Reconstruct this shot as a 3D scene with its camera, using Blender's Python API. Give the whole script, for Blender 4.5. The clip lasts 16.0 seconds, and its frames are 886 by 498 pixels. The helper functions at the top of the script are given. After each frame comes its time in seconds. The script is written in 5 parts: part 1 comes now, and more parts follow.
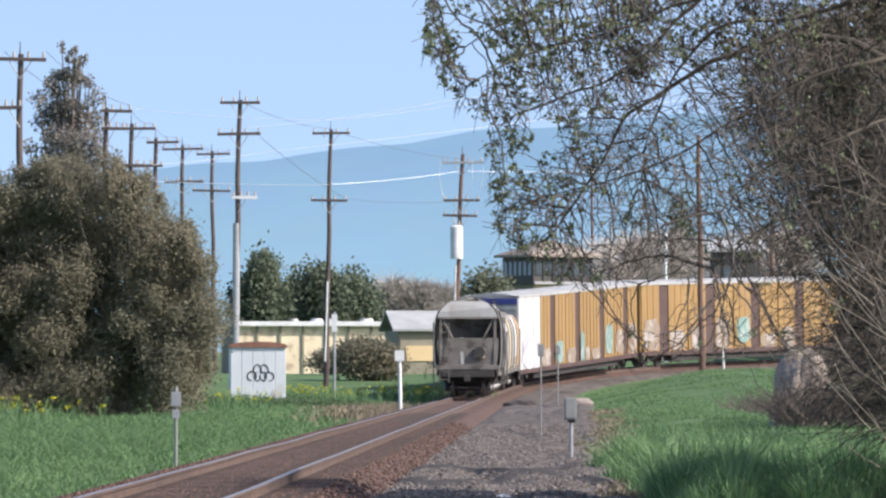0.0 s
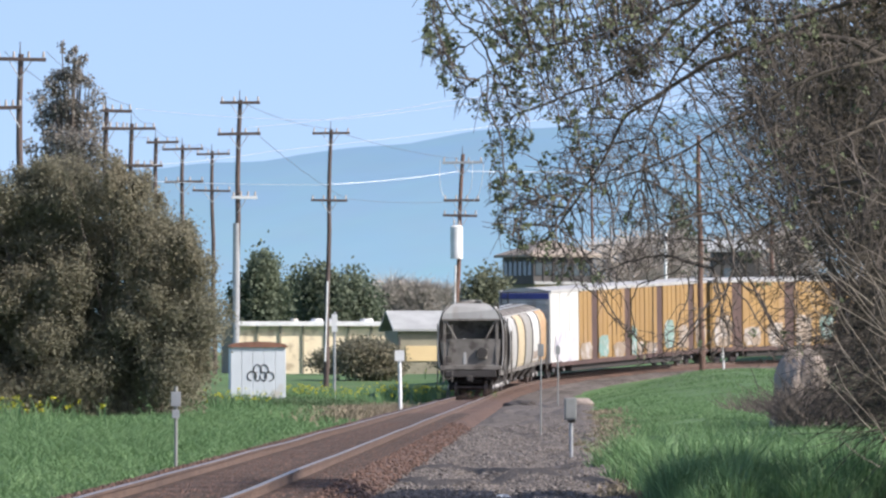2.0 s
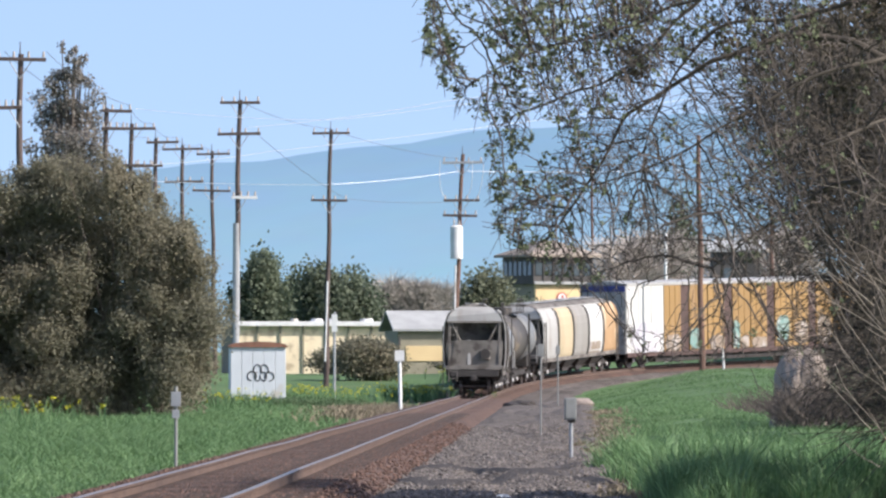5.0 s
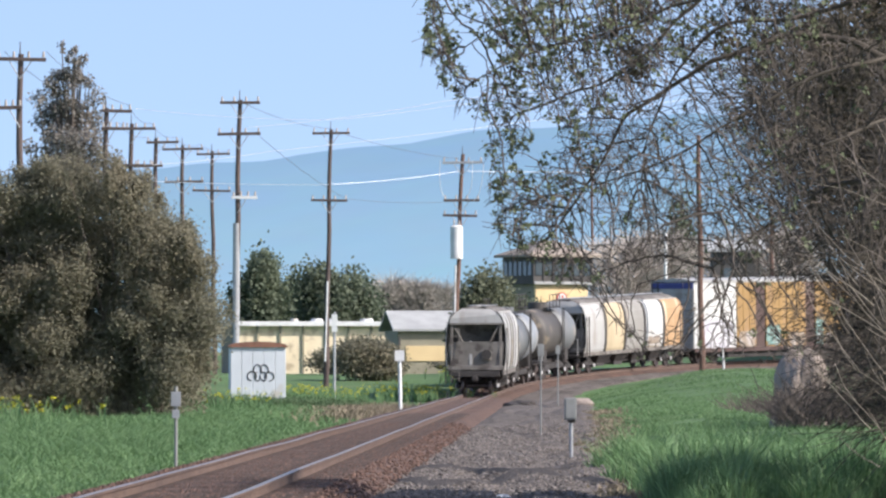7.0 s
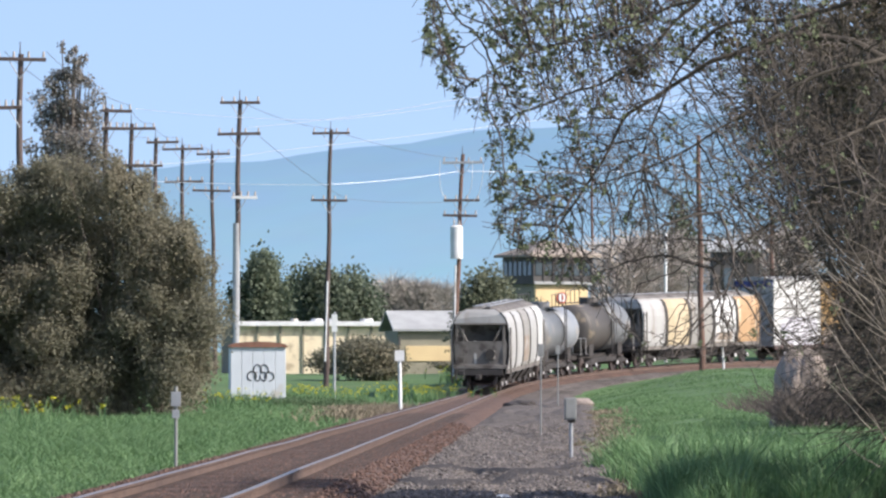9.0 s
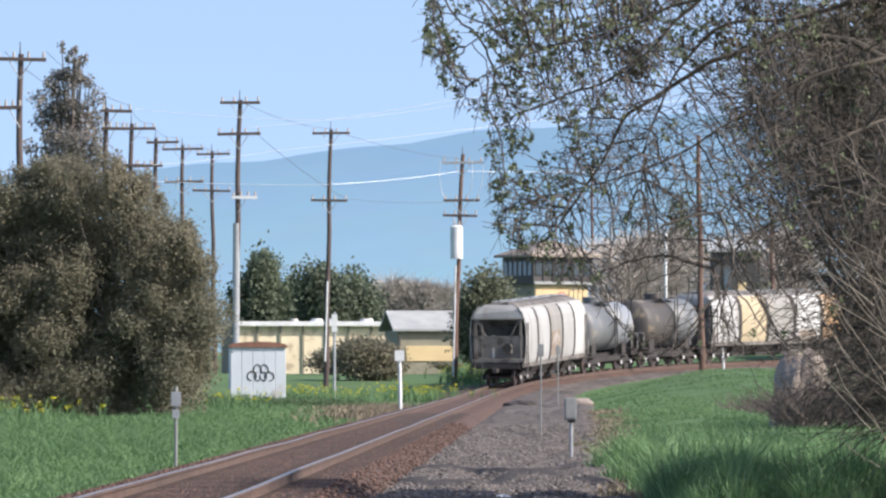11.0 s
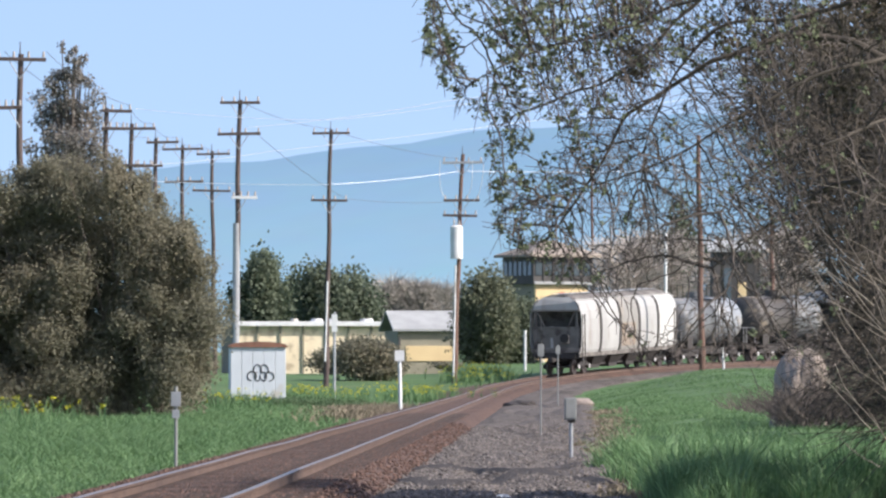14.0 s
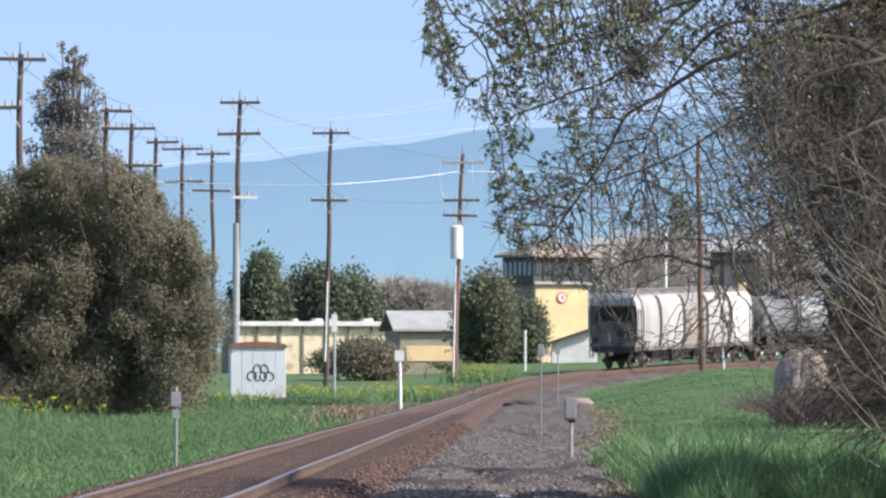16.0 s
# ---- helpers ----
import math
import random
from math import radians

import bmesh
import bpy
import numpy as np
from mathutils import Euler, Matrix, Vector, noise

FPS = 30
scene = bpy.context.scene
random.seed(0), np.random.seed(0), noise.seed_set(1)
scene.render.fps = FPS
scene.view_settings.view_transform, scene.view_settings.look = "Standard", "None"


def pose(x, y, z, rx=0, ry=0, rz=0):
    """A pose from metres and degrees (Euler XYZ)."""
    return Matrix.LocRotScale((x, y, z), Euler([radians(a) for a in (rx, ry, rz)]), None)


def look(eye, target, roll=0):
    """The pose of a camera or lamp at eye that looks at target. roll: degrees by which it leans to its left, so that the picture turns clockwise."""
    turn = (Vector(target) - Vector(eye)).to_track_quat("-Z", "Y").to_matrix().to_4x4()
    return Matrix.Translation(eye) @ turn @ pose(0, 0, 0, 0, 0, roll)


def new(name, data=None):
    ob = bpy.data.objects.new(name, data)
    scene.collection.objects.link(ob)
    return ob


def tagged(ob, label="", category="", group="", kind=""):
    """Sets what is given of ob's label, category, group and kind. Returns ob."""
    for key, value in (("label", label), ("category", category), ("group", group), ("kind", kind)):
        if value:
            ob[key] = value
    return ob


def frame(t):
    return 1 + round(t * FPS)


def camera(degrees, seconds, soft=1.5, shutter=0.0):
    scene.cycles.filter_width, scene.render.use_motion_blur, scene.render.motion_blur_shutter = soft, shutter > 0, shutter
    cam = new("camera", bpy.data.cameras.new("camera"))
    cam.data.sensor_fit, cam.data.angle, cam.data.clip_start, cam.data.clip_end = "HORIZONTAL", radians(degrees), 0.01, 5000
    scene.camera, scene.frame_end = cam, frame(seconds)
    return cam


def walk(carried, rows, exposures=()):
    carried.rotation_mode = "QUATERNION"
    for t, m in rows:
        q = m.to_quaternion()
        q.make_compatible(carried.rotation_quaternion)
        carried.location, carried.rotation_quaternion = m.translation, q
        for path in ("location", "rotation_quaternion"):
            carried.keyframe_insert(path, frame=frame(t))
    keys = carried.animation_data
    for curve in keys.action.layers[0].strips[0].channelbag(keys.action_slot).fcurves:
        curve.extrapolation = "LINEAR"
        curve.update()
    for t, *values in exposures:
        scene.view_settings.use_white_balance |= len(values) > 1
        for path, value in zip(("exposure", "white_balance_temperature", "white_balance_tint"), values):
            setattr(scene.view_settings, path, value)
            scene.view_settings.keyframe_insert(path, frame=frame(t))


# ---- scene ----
# ---------------------------------------------------------------- camera
cam = camera(7.476, 16.0, soft=2.4)
EYE = pose(0, 0, 1.65, 91.022, 0, 0)
walk(cam, [(0.0, EYE), (16.0, EYE)], exposures=[(0.0, 0.98, 6900, 14), (16.0, 0.98, 6900, 14)])

# ---------------------------------------------------------------- world and sun
SUN_TO = Vector((0.77, -0.30, 0.62)).normalized()
world = bpy.data.worlds.new("sky")
scene.world = world
world.use_nodes = True
wn = world.node_tree.nodes
sky = wn.new("ShaderNodeTexSky")
sky.sky_type = "NISHITA"
sky.sun_disc = False
sky.sun_elevation = math.asin(SUN_TO.z)
sky.sun_rotation = math.atan2(SUN_TO.x, SUN_TO.y)
sky.air_density, sky.dust_density, sky.ozone_density = 1.0, 1.3, 1.4
wn["Background"].inputs["Strength"].default_value = 0.138
# the pale horizon band is lifted: the sky starts a little higher up its gradient
co = wn.new("ShaderNodeTexCoord")
lift = wn.new("ShaderNodeVectorMath")
lift.operation = "ADD"
lift.inputs[1].default_value = (0, 0, 0.24)
world.node_tree.links.new(co.outputs["Generated"], lift.inputs[0])
world.node_tree.links.new(lift.outputs[0], sky.inputs["Vector"])
world.node_tree.links.new(sky.outputs[0], wn["Background"].inputs["Color"])
sun = new("sun", bpy.data.lights.new("sun", "SUN"))
sun.data.energy, sun.data.angle, sun.data.color = 3.6, radians(0.5), (1.0, 0.97, 0.93)
sun.matrix_world = look(SUN_TO * 300, (0, 0, 0))


# ---------------------------------------------------------------- materials
def material(name, c1, c2=None, scale=3.0, rough=0.8, metal=0.0, bump=0.15, fine=40.0, stain=None, stain_at=0.62,
             stain_scale=0.8, world_space=False, vary=0.0, stretch=(1, 1, 1), island=0.0, thin=0.0):
    m = bpy.data.materials.new(name)
    m.use_nodes = True
    n, l = m.node_tree.nodes, m.node_tree.links
    b = n["Principled BSDF"]
    b.inputs["Roughness"].default_value, b.inputs["Metallic"].default_value = rough, metal
    if world_space:
        co = n.new("ShaderNodeNewGeometry").outputs["Position"]
    else:
        co = n.new("ShaderNodeTexCoord").outputs["Object"]
    mp = n.new("ShaderNodeMapping")
    mp.inputs["Scale"].default_value = stretch
    l.new(co, mp.inputs[0])

    def tex(s, d=4):
        t = n.new("ShaderNodeTexNoise")
        t.inputs["Scale"].default_value, t.inputs["Detail"].default_value = s, d
        l.new(mp.outputs[0], t.inputs["Vector"])
        return t.outputs["Fac"]

    def mix(fac, a, bb):
        x = n.new("ShaderNodeMix")
        x.data_type = "RGBA"
        for val, sock in ((fac, x.inputs[0]), (a, x.inputs[6]), (bb, x.inputs[7])):
            if isinstance(val, (int, float)):
                sock.default_value = val
            elif isinstance(val, tuple):
                sock.default_value = (*val, 1)
            else:
                l.new(val, sock)
        return x.outputs[2]

    def ramp(src, lo, hi):
        r = n.new("ShaderNodeMapRange")
        r.inputs[1].default_value, r.inputs[2].default_value = lo, hi
        l.new(src, r.inputs[0])
        return r.outputs[0]

    c2 = c2 or tuple(v * 0.7 for v in c1)
    col = mix(ramp(tex(scale), 0.33, 0.67), c1, c2)
    f = tex(fine, 3)
    col = mix(ramp(f, 0.3, 0.7), col, mix(0.25, col, tuple(v * 0.45 for v in c1)))
    if stain:
        col = mix(ramp(tex(stain_scale, 6), stain_at - 0.05, stain_at + 0.07), col, stain)
    if vary or island:
        if island:
            rnd = n.new("ShaderNodeNewGeometry").outputs["Random Per Island"]
        else:
            rnd = n.new("ShaderNodeObjectInfo").outputs["Random"]
        hsv = n.new("ShaderNodeHueSaturation")
        amt = island or vary
        r = n.new("ShaderNodeMapRange")
        r.inputs[3].default_value, r.inputs[4].default_value = 1 - amt, 1 + amt
        l.new(rnd, r.inputs[0])
        l.new(r.outputs[0], hsv.inputs["Value"])
        l.new(col, hsv.inputs["Color"])
        col = hsv.outputs[0]
    l.new(col, b.inputs["Base Color"])
    if bump:
        bp = n.new("ShaderNodeBump")
        bp.inputs["Strength"].default_value, bp.inputs["Distance"].default_value = bump, 0.05
        l.new(f, bp.inputs["Height"])
        l.new(bp.outputs[0], b.inputs["Normal"])
    if thin:
        t = n.new("ShaderNodeBsdfTranslucent")
        l.new(col, t.inputs[0])
        ms = n.new("ShaderNodeMixShader")
        ms.inputs[0].default_value = thin
        l.new(b.outputs[0], ms.inputs[1])
        l.new(t.outputs[0], ms.inputs[2])
        l.new(ms.outputs[0], n["Material Output"].inputs["Surface"])
    return m


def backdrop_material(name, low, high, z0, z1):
    """Far hills through miles of air: a plain glowing backdrop, its haze painted in."""
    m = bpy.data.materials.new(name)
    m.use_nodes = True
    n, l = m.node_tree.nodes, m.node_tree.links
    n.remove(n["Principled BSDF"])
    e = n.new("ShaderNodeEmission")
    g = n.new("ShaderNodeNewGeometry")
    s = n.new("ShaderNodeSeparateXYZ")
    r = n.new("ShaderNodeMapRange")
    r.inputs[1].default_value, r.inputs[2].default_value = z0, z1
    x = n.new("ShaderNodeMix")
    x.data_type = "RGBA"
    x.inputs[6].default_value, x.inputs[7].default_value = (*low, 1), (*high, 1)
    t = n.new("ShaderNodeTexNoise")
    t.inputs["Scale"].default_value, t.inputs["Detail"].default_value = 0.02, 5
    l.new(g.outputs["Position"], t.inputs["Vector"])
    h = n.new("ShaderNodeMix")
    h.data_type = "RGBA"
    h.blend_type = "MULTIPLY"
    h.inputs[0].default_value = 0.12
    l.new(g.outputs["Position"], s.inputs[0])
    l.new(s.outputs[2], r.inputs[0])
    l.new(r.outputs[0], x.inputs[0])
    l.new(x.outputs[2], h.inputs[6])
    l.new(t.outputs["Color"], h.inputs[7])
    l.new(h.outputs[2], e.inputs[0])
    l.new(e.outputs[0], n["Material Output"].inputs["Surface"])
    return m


M = {
    "grass_ground": material("grass_ground", (0.075, 0.155, 0.045), (0.05, 0.10, 0.032), 0.25, 0.95, bump=0.6, fine=9, stain=(0.12, 0.14, 0.05), stain_scale=0.12, stain_at=0.63, world_space=True),
    "blade": material("blade", (0.155, 0.265, 0.118), (0.085, 0.168, 0.064), 0.6, 0.7, bump=0, world_space=True, island=0.22, thin=0.35),
    "blade_light": material("blade_light", (0.21, 0.35, 0.16), (0.11, 0.22, 0.08), 0.8, 0.55, bump=0, world_space=True, island=0.3, thin=0.35),
    "flower": material("flower", (0.55, 0.50, 0.03), (0.4, 0.42, 0.03), 1.0, 0.7, bump=0, world_space=True, island=0.3, thin=0.3),
    "gravel": material("gravel", (0.15, 0.128, 0.116), (0.075, 0.062, 0.056), 1.6, 0.95, bump=1.0, fine=26, stain=(0.06, 0.048, 0.04), stain_scale=0.5, stain_at=0.55, world_space=True),
    "stone": material("stone", (0.215, 0.19, 0.175), (0.10, 0.087, 0.08), 2.0, 0.9, bump=0.3, world_space=True, island=0.5),
    "ballast": material("ballast", (0.12, 0.068, 0.05), (0.06, 0.037, 0.03), 1.2, 0.95, bump=1.0, fine=18, world_space=True),
    "ballast_stone": material("ballast_stone", (0.16, 0.095, 0.072), (0.075, 0.046, 0.038), 2.0, 0.9, bump=0.2, world_space=True, island=0.5),
    "tie": material("tie", (0.08, 0.052, 0.042), (0.05, 0.034, 0.028), 3, 0.9, bump=0.5, vary=0.3),
    "rust_rail": material("rust_rail", (0.13, 0.085, 0.066), (0.08, 0.053, 0.043), 2, 0.75, bump=0.3, world_space=True),
    "rail_head": material("rail_head", (0.50, 0.45, 0.42), (0.38, 0.34, 0.31), 3, 0.42, metal=0.9, bump=0.05, world_space=True),
    "dry": material("dry", (0.27, 0.225, 0.165), (0.19, 0.155, 0.11), 2, 0.95, bump=0.4, world_space=True, island=0.3, thin=0.2),
    "leaf_dark": material("leaf_dark", (0.265, 0.24, 0.172), (0.195, 0.195, 0.14), 0.25, 0.95, bump=0, world_space=True, island=0.08, thin=0.45),
    # Oak and brush leaves with the canopy's shade put into a darker colour.
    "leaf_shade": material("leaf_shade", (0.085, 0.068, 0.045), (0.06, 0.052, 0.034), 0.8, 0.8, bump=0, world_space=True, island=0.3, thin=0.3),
    "leaf_far": material("leaf_far", (0.145, 0.175, 0.115), (0.105, 0.135, 0.092), 0.3, 0.8, bump=0, world_space=True, island=0.2, thin=0.4),
    "leaf_grey": material("leaf_grey", (0.30, 0.275, 0.25), (0.18, 0.17, 0.15), 0.4, 0.8, bump=0, world_space=True, island=0.4, thin=0.4),
    "leaf_oak": material("leaf_oak", (0.21, 0.24, 0.14), (0.15, 0.18, 0.10), 1.2, 0.6, bump=0, world_space=True, island=0.35, thin=0.5),
    "twig_dark": material("twig_dark", (0.075, 0.062, 0.048), (0.045, 0.038, 0.03), 1.5, 0.9, bump=0.2, world_space=True, island=0.35),
    "twig": material("twig", (0.11, 0.092, 0.08), (0.068, 0.057, 0.05), 1.5, 0.9, bump=0.2, world_space=True, island=0.35),
    "twig_pale": material("twig_pale", (0.30, 0.25, 0.2), (0.18, 0.15, 0.12), 2.0, 0.8, bump=0.2, world_space=True, island=0.3),
    "bark": material("bark", (0.22, 0.18, 0.15), (0.13, 0.105, 0.088), 4.0, 0.95, bump=1.0, fine=30, stretch=(1, 1, 0.3)),
    "bark_pale": material("bark_pale", (0.36, 0.30, 0.26), (0.25, 0.21, 0.185), 1.5, 0.95, bump=0.8, fine=14, stretch=(1, 1, 0.4)),
    # Distance haze is mixed into this pale bare-wood colour.
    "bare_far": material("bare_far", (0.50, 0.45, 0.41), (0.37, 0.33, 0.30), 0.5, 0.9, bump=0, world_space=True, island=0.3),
    "pole_wood": material("pole_wood", (0.115, 0.085, 0.078), (0.07, 0.054, 0.05), 2.0, 0.9, bump=0.4, stretch=(3, 3, 0.4)),
    "pole_red": material("pole_red", (0.175, 0.105, 0.082), (0.115, 0.07, 0.056), 2.0, 0.9, bump=0.4, stretch=(3, 3, 0.4)),
    "white_paint": material("white_paint", (0.75, 0.76, 0.76), (0.62, 0.63, 0.63), 1.5, 0.5, bump=0.05, stain=(0.4, 0.36, 0.31), stain_at=0.66),
    "galvanised": material("galvanised", (0.42, 0.43, 0.44), (0.32, 0.33, 0.345), 3.0, 0.45, metal=0.4, bump=0.05),
    "ceramic": material("ceramic", (0.45, 0.40, 0.36), None, 5.0, 0.3, bump=0),
    "wire": material("wire", (0.75, 0.77, 0.8), (0.55, 0.57, 0.6), 0.2, 0.35, metal=0.5, bump=0, world_space=True),
    "wire_dark": material("wire_dark", (0.12, 0.13, 0.15), None, 0.2, 0.6, bump=0, world_space=True),
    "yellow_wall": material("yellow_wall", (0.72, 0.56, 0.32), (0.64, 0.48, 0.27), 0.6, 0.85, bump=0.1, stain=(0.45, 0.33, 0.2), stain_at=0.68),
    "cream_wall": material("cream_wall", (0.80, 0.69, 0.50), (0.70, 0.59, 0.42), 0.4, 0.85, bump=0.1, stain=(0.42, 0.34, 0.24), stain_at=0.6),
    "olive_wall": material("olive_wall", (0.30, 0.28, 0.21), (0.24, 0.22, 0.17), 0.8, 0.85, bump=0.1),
    "dark_wood": material("dark_wood", (0.075, 0.07, 0.068), (0.05, 0.047, 0.045), 1.0, 0.7, bump=0.2),
    "roof_tan": material("roof_tan", (0.34, 0.29, 0.24), (0.25, 0.21, 0.18), 1.0, 0.9, bump=0.5, fine=12),
    "roof_grey": material("roof_grey", (0.40, 0.41, 0.41), (0.3, 0.31, 0.31), 0.8, 0.7, bump=0.2, fine=8),
    "glass": material("glass", (0.10, 0.13, 0.15), (0.05, 0.065, 0.075), 0.7, 0.08, bump=0),
    "cabinet": material("cabinet", (0.58, 0.62, 0.66), (0.5, 0.54, 0.58), 0.7, 0.5, bump=0.05, stain=(0.45, 0.42, 0.38), stain_at=0.66),
    "rust": material("rust", (0.25, 0.12, 0.08), (0.16, 0.08, 0.06), 2.0, 0.9, bump=0.3),
    "black_paint": material("black_paint", (0.03, 0.03, 0.035), None, 3, 0.5, bump=0),
    "red_paint": material("red_paint", (0.55, 0.10, 0.07), (0.45, 0.08, 0.06), 3, 0.6, bump=0),
    "steel_dark": material("steel_dark", (0.045, 0.04, 0.038), (0.028, 0.025, 0.024), 2.0, 0.75, bump=0.2),
    "wheel_steel": material("wheel_steel", (0.16, 0.13, 0.12), (0.08, 0.065, 0.06), 3.0, 0.5, metal=0.5, bump=0.1),
    "bearing": material("bearing", (0.65, 0.65, 0.66), (0.5, 0.48, 0.46), 5.0, 0.5, bump=0),
    "car_grey": material("car_grey", (0.34, 0.33, 0.31), (0.26, 0.245, 0.225), 0.7, 0.65, bump=0.1, stain=(0.19, 0.16, 0.13), stain_at=0.6, stretch=(1.5, 1.5, 0.5)),
    "car_white": material("car_white", (0.41, 0.41, 0.405), (0.325, 0.32, 0.312), 0.6, 0.55, bump=0.06, stain=(0.27, 0.25, 0.23), stain_at=0.62, stretch=(1.5, 1.5, 0.4)),
    "car_cream": material("car_cream", (0.46, 0.38, 0.26), (0.39, 0.32, 0.21), 0.6, 0.6, bump=0.06, stain=(0.38, 0.28, 0.18), stain_at=0.66, stretch=(1.5, 1.5, 0.4)),
    "car_orange": material("car_orange", (0.43, 0.27, 0.145), (0.36, 0.225, 0.12), 0.6, 0.6, bump=0.06, stain=(0.6, 0.5, 0.38), stain_at=0.62, stretch=(1.5, 1.5, 0.4)),
    "car_mid": material("car_mid", (0.29, 0.28, 0.265), (0.23, 0.22, 0.205), 0.6, 0.6, bump=0.06, stain=(0.25, 0.22, 0.19), stain_at=0.64, stretch=(1.5, 1.5, 0.4)),
    "tank_light": material("tank_light", (0.16, 0.17, 0.18), (0.125, 0.132, 0.14), 0.6, 0.5, bump=0.05, stain=(0.22, 0.2, 0.18), stain_at=0.63, stretch=(0.6, 1.5, 1)),
    "tank_pale": material("tank_pale", (0.25, 0.27, 0.295), (0.20, 0.215, 0.235), 0.6, 0.45, bump=0.05, stain=(0.3, 0.28, 0.26), stain_at=0.65, stretch=(0.6, 1.5, 1)),
    "tank_dark": material("tank_dark", (0.085, 0.077, 0.071), (0.062, 0.056, 0.052), 0.6, 0.6, bump=0.05, stain=(0.25, 0.2, 0.14), stain_at=0.66, stretch=(0.6, 1.5, 1)),
    "car_grime": material("car_grime", (0.20, 0.185, 0.17), (0.12, 0.11, 0.10), 1.2, 0.8, bump=0.15, stain=(0.07, 0.06, 0.055), stain_at=0.55, stain_scale=1.6),
    "car_bright": material("car_bright", (0.54, 0.54, 0.53), (0.46, 0.46, 0.45), 0.6, 0.5, bump=0.05, stain=(0.4, 0.38, 0.35), stain_at=0.66, stretch=(1.5, 1.5, 0.4)),
    "box_yellow": material("box_yellow", (0.31, 0.19, 0.072), (0.25, 0.15, 0.058), 0.5, 0.6, bump=0.08, stain=(0.27, 0.17, 0.09), stain_at=0.63, stretch=(1.5, 1.5, 0.35)),
    "box_brown": material("box_brown", (0.085, 0.05, 0.045), (0.06, 0.036, 0.033), 1, 0.75, bump=0.1),
    "box_blue": material("box_blue", (0.05, 0.065, 0.26), (0.04, 0.05, 0.2), 1.0, 0.5, bump=0.03),
    "spray_teal": material("spray_teal", (0.14, 0.28, 0.265), (0.18, 0.23, 0.2), 2.5, 0.6, bump=0, stain=(0.3, 0.33, 0.32), stain_at=0.55, stain_scale=2),
    "spray_violet": material("spray_violet", (0.40, 0.39, 0.43), (0.52, 0.52, 0.54), 1.4, 0.6, bump=0, stain=(0.3, 0.29, 0.34), stain_at=0.58, stain_scale=1.2),
    "spray_grey": material("spray_grey", (0.27, 0.22, 0.18), (0.22, 0.16, 0.11), 1.4, 0.6, bump=0, stain=(0.34, 0.31, 0.29), stain_at=0.56, stain_scale=1.6),
    "dark_ground": material("dark_ground", (0.045, 0.036, 0.032), (0.03, 0.024, 0.021), 2.0, 0.9, bump=0.8, fine=20, stain=(0.10, 0.085, 0.075), stain_at=0.64, stain_scale=2.5, world_space=True),
    "post_grey": material("post_grey", (0.26, 0.27, 0.265), (0.2, 0.205, 0.2), 3.0, 0.6, bump=0.05),
    "leaf_olive": material("leaf_olive", (0.17, 0.185, 0.118), (0.125, 0.14, 0.092), 0.5, 0.8, bump=0, world_space=True, island=0.2, thin=0.4),
    "leaf_weed": material("leaf_weed", (0.10, 0.155, 0.075), (0.07, 0.115, 0.055), 0.6, 0.85, bump=0, world_space=True, island=0.2, thin=0.35),
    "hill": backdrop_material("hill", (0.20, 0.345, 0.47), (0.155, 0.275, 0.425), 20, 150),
    # Haze in front of the far grove is painted into this pale colour.
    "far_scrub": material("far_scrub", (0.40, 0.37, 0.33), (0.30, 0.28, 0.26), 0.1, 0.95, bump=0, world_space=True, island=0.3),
}


# ---------------------------------------------------------------- mesh helpers
def part(name, bm, mat, parent=None, label="", smooth=False):
    me = bpy.data.meshes.new(name)
    bm.normal_update()
    bm.to_mesh(me)
    bm.free()
    me.materials.append(mat)
    if smooth:
        me.polygons.foreach_set("use_smooth", [True] * len(me.polygons))
    ob = new(name, me)
    ob.parent = parent
    if label:
        ob["label"] = label
    return ob


def raw(name, verts, faces, mat, parent=None, label="", smooth=False):
    me = bpy.data.meshes.new(name)
    me.from_pydata([tuple(v) for v in verts], [], [tuple(f) for f in faces])
    me.update()
    me.materials.append(mat)
    if smooth:
        me.polygons.foreach_set("use_smooth", [True] * len(me.polygons))
    ob = new(name, me)
    ob.parent = parent
    if label:
        ob["label"] = label
    return ob


def shared(name, source, parent, m):
    ob = new(name, source.data)
    ob.parent = parent
    ob.matrix_basis = m
    return ob


def empty(name, m=None):
    ob = new(name)
    ob.empty_display_size = 0.3
    if m is not None:
        ob.matrix_basis = m
    return ob


def box(bm, c, s, bevel=0.0, rot=None):
    m = Matrix.Translation(c) @ (rot or Matrix()) @ Matrix.Diagonal((*s, 1))
    r = bmesh.ops.create_cube(bm, size=1, matrix=m)
    if bevel:
        es = list({e for v in r["verts"] for e in v.link_edges})
        bmesh.ops.bevel(bm, geom=es, offset=bevel, segments=2, affect="EDGES", profile=0.6)
    return bm


def one_box(c, s, bevel=0.0, rot=None):
    return box(bmesh.new(), c, s, bevel, rot)


def rod(bm, a, b, r0, r1=None, n=8):
    a, b = Vector(a), Vector(b)
    d = b - a
    m = Matrix.Translation((a + b) / 2) @ d.to_track_quat("Z", "Y").to_matrix().to_4x4()
    bmesh.ops.create_cone(bm, cap_ends=True, segments=n, radius1=r0, radius2=r0 if r1 is None else r1, depth=d.length, matrix=m)
    return bm


def one_rod(a, b, r0, r1=None, n=8):
    return rod(bmesh.new(), a, b, r0, r1, n)


